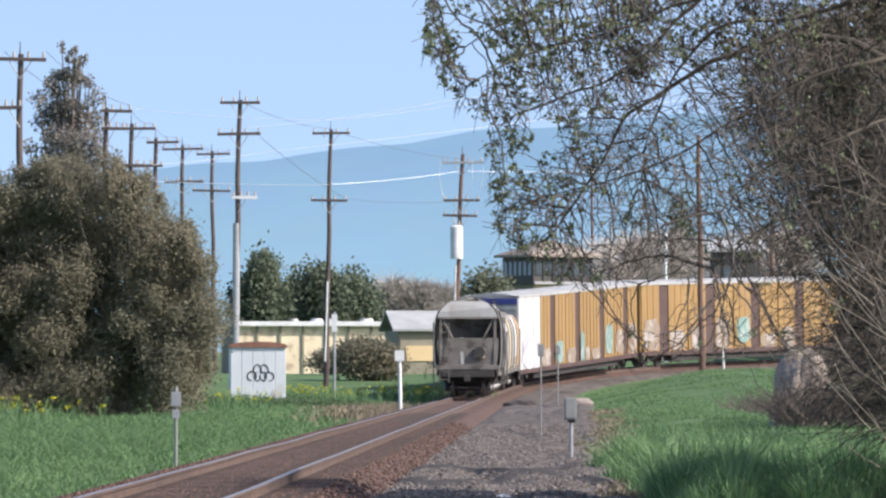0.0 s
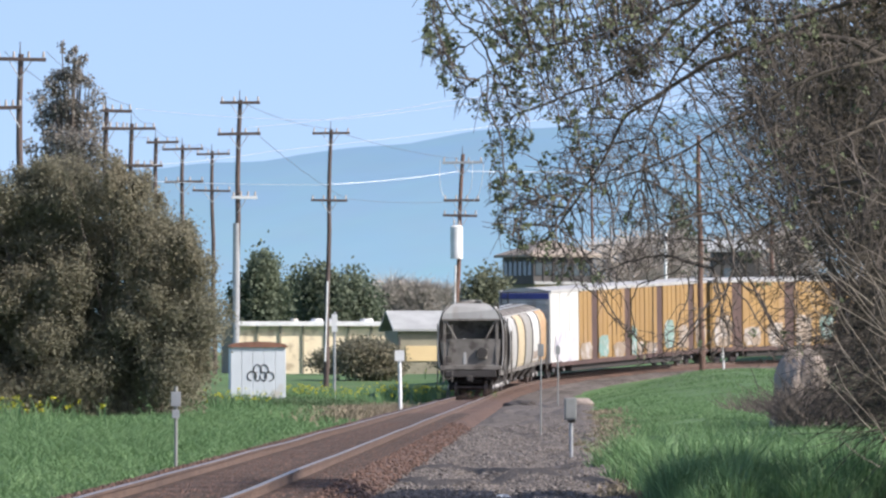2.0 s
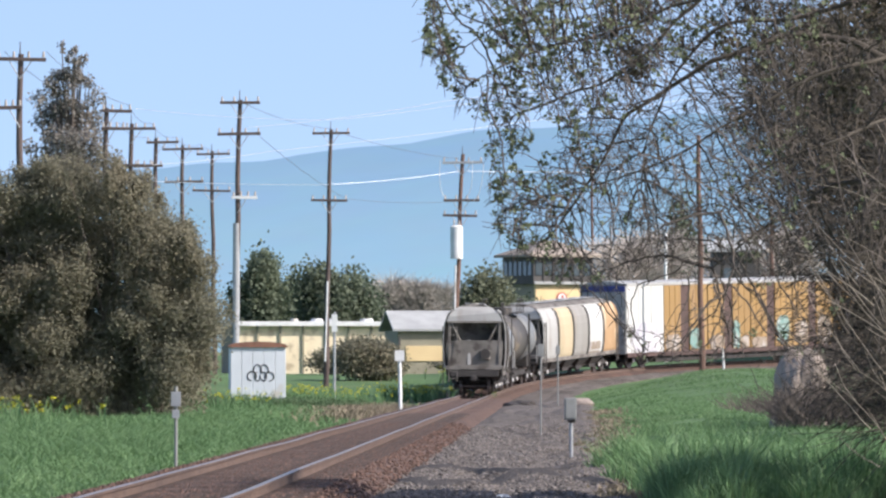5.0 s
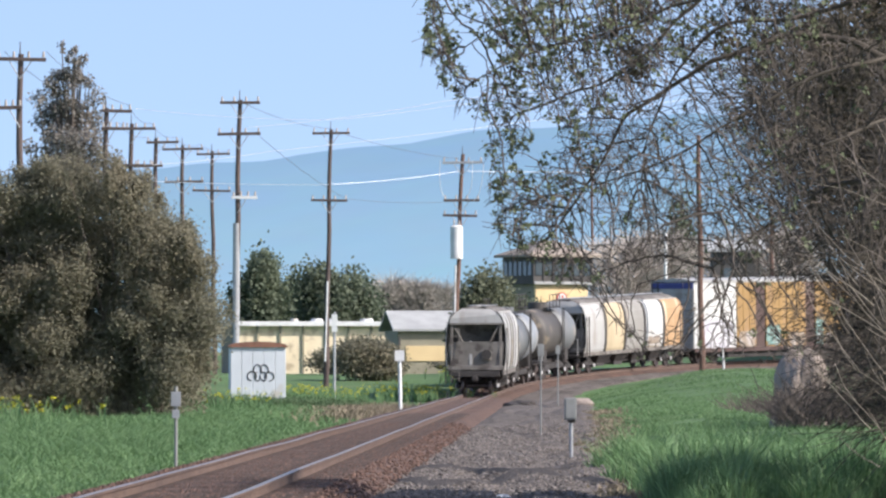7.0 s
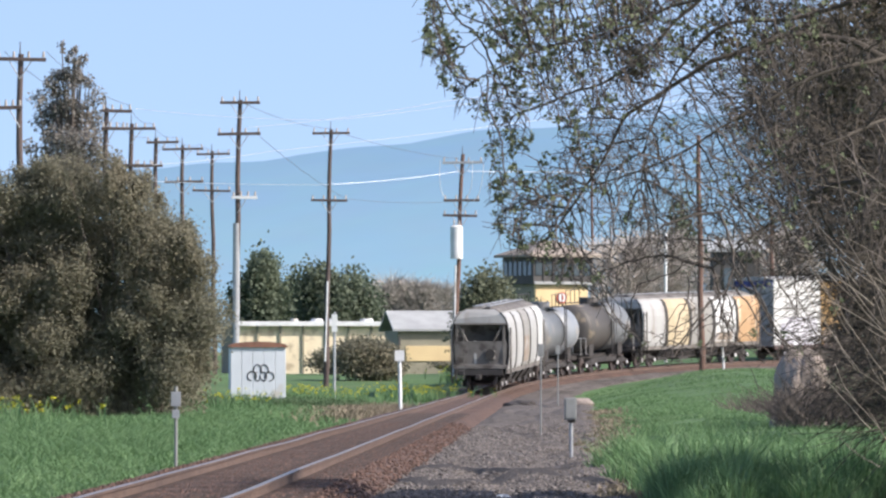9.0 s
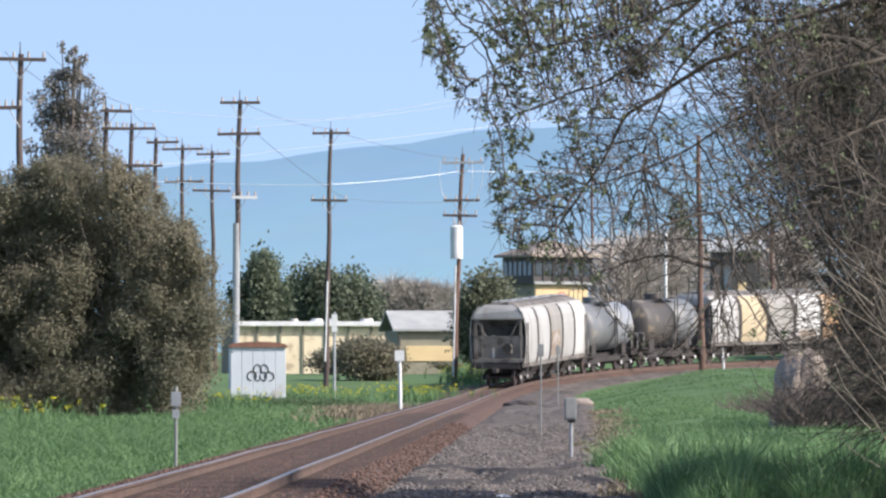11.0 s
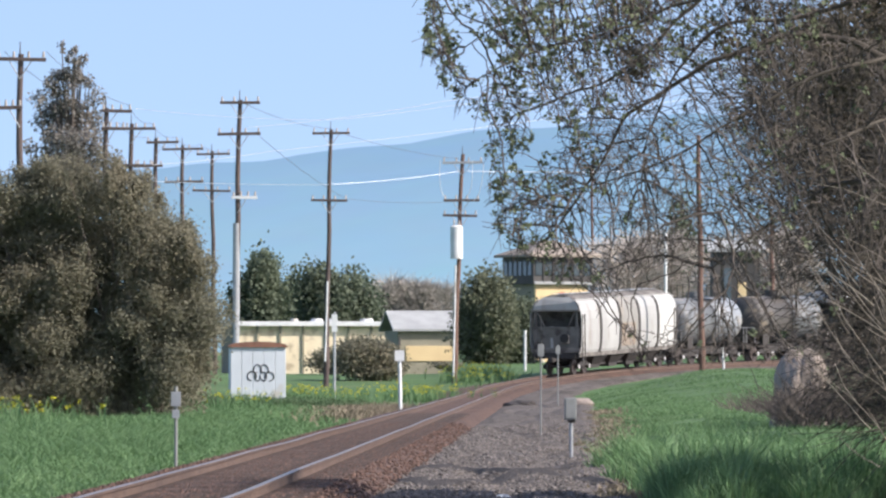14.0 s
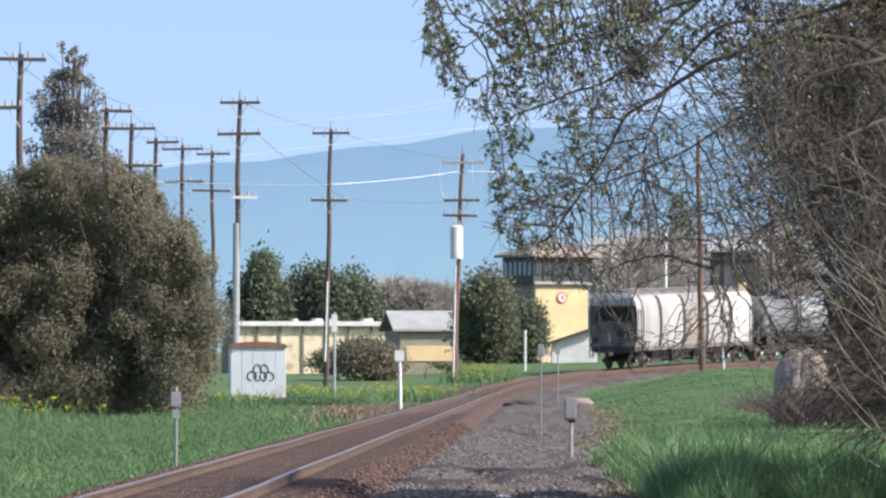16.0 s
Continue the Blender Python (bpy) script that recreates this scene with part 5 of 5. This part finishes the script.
def oak():
    ox = 5.0
    root = tagged(empty("oak_tree", pose(ox, 64, 0)), "old oak with drooping bare twigs and sparse young leaves", "tree")
    rng = random.Random(77)
    trunk = [(Vector((0.12 * math.sin(i * 0.9), 0.6, -0.4 + i * 0.75)), 0.36 - 0.014 * i) for i in range(11)]
    v, f = limb_mesh([trunk], 12)
    raw("trunk", v, f, M["bark"], root, smooth=True)
    pos, parent = [], []
    for dy, r, way in OAK_LIMBS:
        path = []
        for (xa, za), (xb, zb) in zip(way, way[1:]):
            k = max(2, int(math.hypot(xb - xa, zb - za) / 0.09))
            for i in range(k):
                x, z = xa + (xb - xa) * i / k, za + (zb - za) * i / k
                w = smooth01(ox, ox - 1.5, x)
                path.append(Vector((x - ox + 0.07 * noise.noise((x * 3.2, z * 3.2, dy)), 0.6 * (1 - w) + dy * w + 0.2 * noise.noise((x * 1.3, dy, 4)), z + 0.08 * noise.noise((x * 3.1, z, dy + 7)))))
        # soften the corners between way points
        for _ in range(3):
            path = [path[0]] + [(path[i - 1] + path[i] * 2 + path[i + 1]) / 4 for i in range(1, len(path) - 1)] + [path[-1]]
        taper = [(p, r * (1 - 0.82 * i / len(path))) for i, p in enumerate(path)]
        v, f = limb_mesh([taper], 8)
        raw("limb", v, f, M["twig_dark"], root, smooth=True)
        for i in range(len(path) // 6, len(path)):
            parent.append(-1)
            pos.append(path[i])
    goals = []
    while len(goals) < 13500:
        x, y, z = rng.uniform(-0.2, 4.3), rng.uniform(-1.5, 1.7), rng.uniform(1.7, 5.9)
        if x < lerp_table(OAK_EDGE, z) + 0.12 * noise.noise((z * 3, y, 2)):
            continue
        if noise.noise((x * 1.5, y * 0.6, z * 1.5)) < -0.3 or rng.random() < 0.6 * smooth01(3.1, 3.7, x) or rng.random() < 0.3 * smooth01(1.2, 0.4, x):
            continue
        low = smooth01(3.2, 2.3, z)
        if rng.random() < 0.80 * low or (z > 5.3 and rng.random() < 0.6):
            continue
        goals.append((x - ox, y, z))
    pos, parent = grow(pos, parent, np.array(goals), 0.06, 0.6, 0.062, 80, 0.2, 6)
    paths = chains(pos, parent, 0.0034)
    paths = [p for p in paths if len(p) > 2]
    paths.sort(key=lambda p: -len(p))
    for p in paths[:120]:
        v, f = limb_mesh([p], 5)
        raw("branch", v, f, M["twig"], root)
    v, f = limb_mesh(paths[120:], 3)
    tagged(raw("twig_tangle", v, f, M["twig"], root), kind="stuff")
    # fine hanging twigs and the young leaves at their ends
    fine, lumps = [], []
    for p in paths:
        for q, _ in p[2:]:
            if rng.random() < 0.22:
                d = Vector((rng.gauss(-0.35, 0.6), rng.gauss(0, 0.6), rng.gauss(-0.35, 0.6))).normalized() * rng.uniform(0.07, 0.22)
                fine.append([(q, 0.0042), (q + d * 0.55 + Vector((0, 0, -0.012)), 0.0034), (q + d + Vector((0, 0, -0.03)), 0.0026)])
        tip = p[-1][0]
        x, z = tip.x + ox, tip.z
        leafy = 0.5 * smooth01(1.7, 0.5, x) + 0.42 * smooth01(4.2, 5.0, z) * smooth01(4.4, 2.5, x) + 0.08
        if rng.random() < leafy:
            lumps.append((tuple(tip), (0.05, 0.05, 0.045)))
            if rng.random() < leafy * 0.7:
                lumps.append((tuple(p[-2][0]), (0.045, 0.045, 0.035)))
    v, f = limb_mesh(fine, 3)
    tagged(raw("fine_twig_tangle", v, f, M["twig"], root), kind="stuff")
    leaf_cloud("leafage", lumps, len(lumps) * 6, 0.042, M["leaf_oak"], root, 9, hollow=0.2, flat=0.8)
    masses = []
    for _ in range(190):
        x, z = rng.uniform(1.2, 4.6), rng.uniform(4.35, 6.0)
        if noise.noise((x * 1.3, z * 1.6, 5)) > -0.05 + 0.35 * smooth01(4.9, 4.4, z) - 0.5 * smooth01(2.6, 3.6, x):
            masses.append(((x - ox, rng.uniform(0.6, 2.2), z), (0.2, 0.25, 0.17)))
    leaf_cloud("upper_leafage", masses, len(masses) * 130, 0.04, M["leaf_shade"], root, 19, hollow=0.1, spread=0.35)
    # long pale wands that reach in low from the near side
    pale = []
    for k in range(34):
        z = 0.75 + 2.7 * rng.random()
        a = Vector((rng.uniform(-0.85, -0.4) if k % 3 else rng.uniform(-1.3, -0.8), rng.uniform(-3.2, -1.5), z))
        d = Vector((-0.8, 0, rng.uniform(0.3, 1.1))).normalized()
        ln, path = rng.uniform(0.45, 1.15), []
        bend = rng.gauss(0.0, 0.05)
        for i in range(9):
            path.append((a.copy(), 0.0046 - 0.0003 * i))
            d = (d + Vector((rng.gauss(0, 0.05), 0, bend + rng.gauss(0, 0.05)))).normalized()
            a += d * ln / 8
        pale.append(path)
        if k % 2:
            q = path[4][0]
            pale.append([(q, 0.004), (q + Vector((-0.12, 0, 0.16)), 0.0033), (q + Vector((-0.2, 0, 0.36)), 0.0026)])
    v, f = limb_mesh(pale, 4)
    tagged(raw("pale_twig_spray", v, f, M["twig_pale"], root, "pale dry twigs"), kind="stuff")


oak()


BRUSH_EDGE = [(0.0, -0.5), (1.35, -0.6), (2.0, -0.75), (3.1, -1.35), (4.0, -1.85), (5.4, -2.1), (9, -2.2)]


def side_brush():
    """Tangle of bare brush around the oak's foot and behind it."""
    rng = random.Random(5)
    root = tagged(empty("brush", pose(6.2, 80, 0)), "tangled bare brown brush at the foot of the oak", "shrub")
    paths = []
    for _ in range(6500):
        z = rng.uniform(0.9, 5.4)
        e = lerp_table(BRUSH_EDGE, z)
        a = Vector((e - 0.25 + rng.random() ** 1.3 * 3.6, rng.uniform(-3, 6), z))
        d = Vector((rng.gauss(-0.35, 0.5), rng.gauss(0, 0.4), rng.gauss(0.5, 0.6))).normalized()
        ln = rng.uniform(0.4, 1.3)
        mid = a + d * ln * 0.5
        b = a + d * ln + Vector((rng.gauss(-0.1, 0.2), 0, rng.gauss(-0.25, 0.2)))
        paths.append([(a, 0.008), (mid, 0.006), (b, 0.003)])
    v, f = limb_mesh(paths, 3)
    tagged(raw("twig_tangle", v, f, M["twig_dark"], root), kind="stuff")
    # Lumps run on out of view to the right, added to cast shade.
    lumps = []
    for _ in range(420):
        z = rng.uniform(1.1, 6.2)
        e = lerp_table(BRUSH_EDGE, z)
        lumps.append(((e + 0.35 + rng.random() * 3.8, rng.uniform(0, 7), z), (0.42, 0.5, 0.42)))
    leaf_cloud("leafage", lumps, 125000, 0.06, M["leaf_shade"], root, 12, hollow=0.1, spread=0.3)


side_brush()


def old_stump():
    d = 170.0
    root = tagged(empty("tree_stump", pose(9.0, d, 0.45)), "broad pale weathered tree stump among brush", "stump")
    rings = []
    for z, r in ((-0.6, 0.8), (-0.4, 0.76), (0.0, 0.70), (0.3, 0.66), (0.6, 0.64), (0.85, 0.66), (1.05, 0.62), (1.2, 0.55), (1.35, 0.4), (1.42, 0.15)):
        ring = []
        for a in np.linspace(0, 2 * math.pi, 49)[:-1]:
            k = r * (1 + 0.3 * noise.noise((math.cos(a) * 1.8, math.sin(a) * 1.8, z * 1.1)) + 0.16 * noise.noise((math.cos(a) * 6, math.sin(a) * 6, z * 1.5)))
            ring.append((k * math.cos(a) + 0.05 * z, k * math.sin(a), z * 1.15 + 0.25 * noise.noise((math.cos(a) * 3, math.sin(a) * 3, 9)) * smooth01(0.5, 1.3, z)))
        rings.append(ring)
    part("stump", loft(rings), M["bark_pale"], root, smooth=True)
    rng = random.Random(15)
    br = tagged(empty("brush", pose(9.3, 166, 0.4)), "grey-brown bare brush around the stump", "shrub")
    paths = []
    for _ in range(1000):
        a = Vector((rng.gauss(1.2, 0.8), rng.uniform(-4, 5), rng.uniform(-0.1, 2.0)))
        dd = Vector((rng.gauss(-0.2, 0.6), rng.gauss(0, 0.4), rng.gauss(0.6, 0.5))).normalized() * rng.uniform(0.4, 1.1)
        paths.append([(a, 0.013), (a + dd * 0.5, 0.01), (a + dd + Vector((0, 0, -0.1)), 0.005)])
    for _ in range(900):
        a = Vector((rng.uniform(-1.3, 1.2), rng.uniform(-4.0, 2.5), rng.uniform(-0.15, 0.35)))
        dd = Vector((rng.gauss(-0.1, 0.5), rng.gauss(0, 0.3), rng.uniform(0.3, 1.0))) * rng.uniform(0.4, 1.0)
        paths.append([(a, 0.013), (a + dd * 0.5 + Vector((rng.gauss(0, 0.05), 0, 0.05)), 0.01), (a + dd, 0.005)])
    for _ in range(220):
        a = Vector((rng.uniform(-1.0, 0.5), rng.uniform(14, 40), 0.1))
        dd = Vector((rng.gauss(-0.2, 0.5), 0, rng.uniform(0.3, 0.9))) * rng.uniform(0.3, 0.8)
        paths.append([(a, 0.011), (a + dd * 0.5, 0.009), (a + dd, 0.004)])
    v, f = limb_mesh(paths, 3)
    tagged(raw("twig_tangle", v, f, M["twig"], br), kind="stuff")
    # Leaf masses, mostly out of view, added to shade the grass bank.
    lumps = []
    for _ in range(150):
        r = rng.uniform(0.5, 0.9)
        x, y = rng.uniform(1.6, 6.0), rng.uniform(-45, 35)
        if -9 < y < 5 and x < 5.5:
            continue
        lumps.append(((x, y, rng.uniform(0.3, 5.6)), (r, r, r)))
    for _ in range(130):
        y = rng.uniform(-55, 10)
        if not -5 < y < 5:
            lumps.append(((rng.uniform(2.6, 6.5), y, rng.uniform(3.8, 7.2)), (0.9, 1.1, 0.8)))
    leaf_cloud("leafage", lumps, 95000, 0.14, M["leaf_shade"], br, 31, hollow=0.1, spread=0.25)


old_stump()


# ---------------------------------------------------------------- grass, flowers and stones
def blades(name, label, spots, mat, seed, width=0.02, lean=0.4):
    """Blades of grass at (x, y, z, height)."""
    rng = np.random.default_rng(seed)
    p = np.array(spots)
    n = len(p)
    h = p[:, 3] * (0.6 + 0.7 * rng.random(n))
    ang = rng.uniform(0, math.pi, n)
    u = np.stack([np.cos(ang), np.sin(ang), np.zeros(n)], 1) * (width * (0.6 + 0.8 * rng.random(n)))[:, None]
    t = rng.normal(size=(n, 3)) * lean * h[:, None]
    t[:, 2] = 0
    base = p[:, :3]
    mid = base + t * 0.35 + np.array([0, 0, 1]) * (h * 0.6)[:, None]
    top = base + t + np.array([0, 0, 1]) * h[:, None]
    v = np.stack([base - u, base + u, mid + u * 0.8, mid - u * 0.8, top], 1).reshape(-1, 3)
    i = np.arange(n)[:, None] * 5
    faces = (i + np.array([0, 1, 2, 3])).tolist() + (i + np.array([3, 2, 4])).tolist()
    me = bpy.data.meshes.new(name)
    me.from_pydata(v.tolist(), [], faces)
    me.materials.append(M[mat])
    ob = new(name, me)
    tagged(ob, label, "grass", kind="stuff")
    return ob


def scatter_grass():
    rng = random.Random(3)
    far, lumpy = [], []
    # left verge, tall spring grass
    while len(far) < 120000:
        y = 70 + 260 * rng.random() ** 1.4
        tx = float(np.interp(y, TRACK[:, 2], TRACK[:, 1]))
        w = 0.065 * y + 2
        x = tx - 2.5 - rng.random() * w
        far.append((x, y, ground_z(x, y) - 0.03, (0.25 + 0.2 * noise.noise((x * 0.5, y * 0.1, 0))) * (0.45 + 0.55 * smooth01(2.4, 4.5, tx - x))))
    blades("tall_grass", "tall green spring grass along the track", far, "blade", 1, 0.013, 0.95)
    # right bank
    bank = []
    while len(bank) < 100000:
        y = 95 + 290 * rng.random()
        e = lerp_table(GRAVEL_EDGE, y) if y < 345 else float(np.interp(y, TRACK[:, 2], TRACK[:, 1])) + 5.2
        x = e + 0.1 + rng.random() ** 1.2 * (0.05 * y + 3)
        if noise.noise((x * 0.6, y * 0.08, 7)) > 0.42:
            continue
        x += 0.5 * noise.noise((y * 0.11, 8, 0)) * smooth01(2.0, 0.0, x - e)
        bank.append((x, y, ground_z(x, y) - 0.02, 0.12 + 0.1 * noise.noise((x * 0.4, y * 0.06, 3))))
    blades("bank_grass", "short green grass on the right bank", bank, "blade", 2, 0.011, 0.7)
    # lush clumps at the front of the bank
    tufts = [(rng.uniform(2.75, 7.5), rng.uniform(80, 112), rng.uniform(0.25, 0.6), rng.uniform(0.35, 0.85)) for _ in range(110)]
    tufts += [(3.1, 95, 0.42, 0.85), (3.55, 99, 0.4, 0.85), (4.1, 97, 0.45, 0.7), (4.7, 100, 0.45, 0.72)]
    for cx, cy, r, top in tufts:
        for _ in range(int(1500 * r)):
            a, q = rng.uniform(0, 6.283), rng.random() ** 0.5
            x, y = cx + math.cos(a) * q * r, cy + math.sin(a) * q * r * 2.2
            lumpy.append((x, y, ground_z(x, y) - 0.02, top * (1 - 0.75 * q * q) * rng.uniform(0.75, 1.1)))
    blades("lush_grass", "lush tall bright green grass clump", lumpy, "blade_light", 3, 0.009, 0.42)
    # mustard flowers
    fl = []
    for cx, cy, sx, sy, k in ((-12.6, 195, 2.0, 8, 60), (-8.2, 270, 1.4, 8, 40), (-7.4, 340, 2.0, 12, 120), (-1.2, 365, 2.2, 12, 150), (-4.5, 320, 1.5, 10, 60), (2.0, 400, 2.0, 8, 160)):
        for _ in range(k):
            x, y = rng.gauss(cx, sx * 0.6), rng.gauss(cy, sy * 0.6)
            fl.append(((x, y, ground_z(x, y) + rng.uniform(0.45, 0.85)), (0.09, 0.09, 0.07)))
    f = leaf_cloud("mustard_flowers", fl, len(fl) * 6, 0.075, M["flower"], None, 4, hollow=0.1)
    tagged(f, "small yellow mustard flowers in the grass", "flowers", kind="stuff")
    fs = [(*p[0][:2], ground_z(p[0][0], p[0][1]) - 0.02, 0.75) for p in fl for _ in range(5)]
    blades("mustard_stems", "green mustard stalks in the verge", fs, "blade", 6, 0.02)
    # low dark weeds round the hut
    wl = []
    for _ in range(240):
        x, y = rng.uniform(-12.0, -3.2), rng.uniform(284, 297)
        r = rng.uniform(0.25, 0.5)
        wl.append(((x, y, ground_z(x, y) + r * 0.5 * (1.3 - 0.09 * (x + 12))), (r, r, r * 0.8)))
    w = leaf_cloud("weeds", wl, 26000, 0.09, M["leaf_weed"], None, 14, hollow=0.3)
    tagged(w, "low dark green weeds in front of the metal hut", "weeds", kind="stuff")
    # dry patches beside the ballast
    dry = []
    while len(dry) < 3500:
        y = rng.gauss(262, 16)
        x = float(np.interp(y, TRACK[:, 2], TRACK[:, 1])) - 3.2 + rng.gauss(0, 0.8)
        dry.append((x, y, ground_z(x, y), 0.3))
    while len(dry) < 9500:
        y = rng.uniform(85, 260)
        x = lerp_table(GRAVEL_EDGE, y) + rng.gauss(0.0, 0.22 + 0.002 * (y - 85))
        dry.append((x, y, ground_z(x, y), 0.12))
    blades("dry_grass", "dry tan grass beside the track", dry, "dry", 8, 0.03)


def scatter_stones():
    rng = random.Random(8)
    verts, faces = [], []
    base = [(1, 0, 0), (-1, 0, 0), (0, 1, 0), (0, -1, 0), (0, 0, 1), (0, 0, -1)]
    tri = [(0, 2, 4), (2, 1, 4), (1, 3, 4), (3, 0, 4), (2, 0, 5), (1, 2, 5), (3, 1, 5), (0, 3, 5)]
    for _ in range(26000):
        s = 66 + 130 * rng.random() ** 1.6
        frac = rng.random()
        p = gravel_top(s, 1.45 + (gravel_edge(s) - 1.45) * frac, frac)
        z = p.z + 0.006
        r = rng.choice((0.012, 0.016, 0.02, 0.026, 0.034))
        k = len(verts)
        for q in base:
            j = [r * rng.uniform(0.6, 1.3) for _ in range(3)]
            verts.append((p.x + q[0] * j[0], p.y + q[1] * j[1], z + q[2] * j[2] * 0.7))
        faces += [(a + k, b + k, cc + k) for a, b, cc in tri]
    o = raw("loose_stones", verts, faces, M["stone"])
    tagged(o, "loose grey stones scattered over the gravel road", "stones", kind="stuff")
    verts, faces = [], []
    for _ in range(15000):
        s = 66 + 120 * rng.random() ** 1.6
        p = track_at(s, rng.choice((rng.uniform(-2.0, -0.9), rng.uniform(-0.6, 0.6), rng.uniform(0.85, 2.15))), -0.14)
        r = rng.choice((0.016, 0.022, 0.03))
        k = len(verts)
        for q in base:
            verts.append((p.x + q[0] * r * rng.uniform(0.6, 1.3), p.y + q[1] * r * rng.uniform(0.6, 1.3), p.z - 0.52 * max(0, abs(p.x - track_at(s).x) - 1.5) + q[2] * r * 0.8))
        faces += [(a + k, b + k, cc + k) for a, b, cc in tri]
    o = raw("ballast_stones", verts, faces, M["ballast_stone"])
    tagged(o, "rust-brown ballast stones between the ties", "stones", kind="stuff")
    # Low dark mound standing in for the trucks' dark mirage reflection.
    bm = bmesh.new()
    bmesh.ops.create_icosphere(bm, subdivisions=4, radius=1)
    for q in bm.verts:
        q.co *= 1 + 0.3 * noise.noise(q.co * 1.6) + 0.12 * noise.noise(q.co * 5)
        q.co = Vector((q.co.x * 0.8, q.co.y * 3.0, max(q.co.z, -0.3) * 0.26))
    mound = part("soil_heap", bm, M["dark_ground"], None)
    mound.location = (3.6, 308, ground_z(3.6, 308) + 0.08)
    tagged(mound, "low dark mound painting in a mirage reflection beside the track", "soil heap")
    # pale rock and a few light pieces
    for x, d, w in ((0.78, 88, 0.10), (1.09, 93, 0.04), (1.27, 83, 0.035), (6.15, 300, 0.55)):
        z = ground_z(x, d)
        bm = bmesh.new()
        bmesh.ops.create_icosphere(bm, subdivisions=2, radius=1)
        for q in bm.verts:
            q.co *= 1 + 0.25 * noise.noise(q.co * 1.3 + Vector((x * 90, 0, 0)))
            q.co = Vector((q.co.x * w, q.co.y * w, q.co.z * w * 0.5))
        r = part("pale_rock", bm, M["white_paint"] if w < 0.2 else M["bark_pale"])
        r.location = (x, d, z + 0.04 + w * 0.2)
        tagged(r, "pale rock lying on the gravel", "rock", "pale rocks")


scatter_grass()
scatter_stones()

motions()
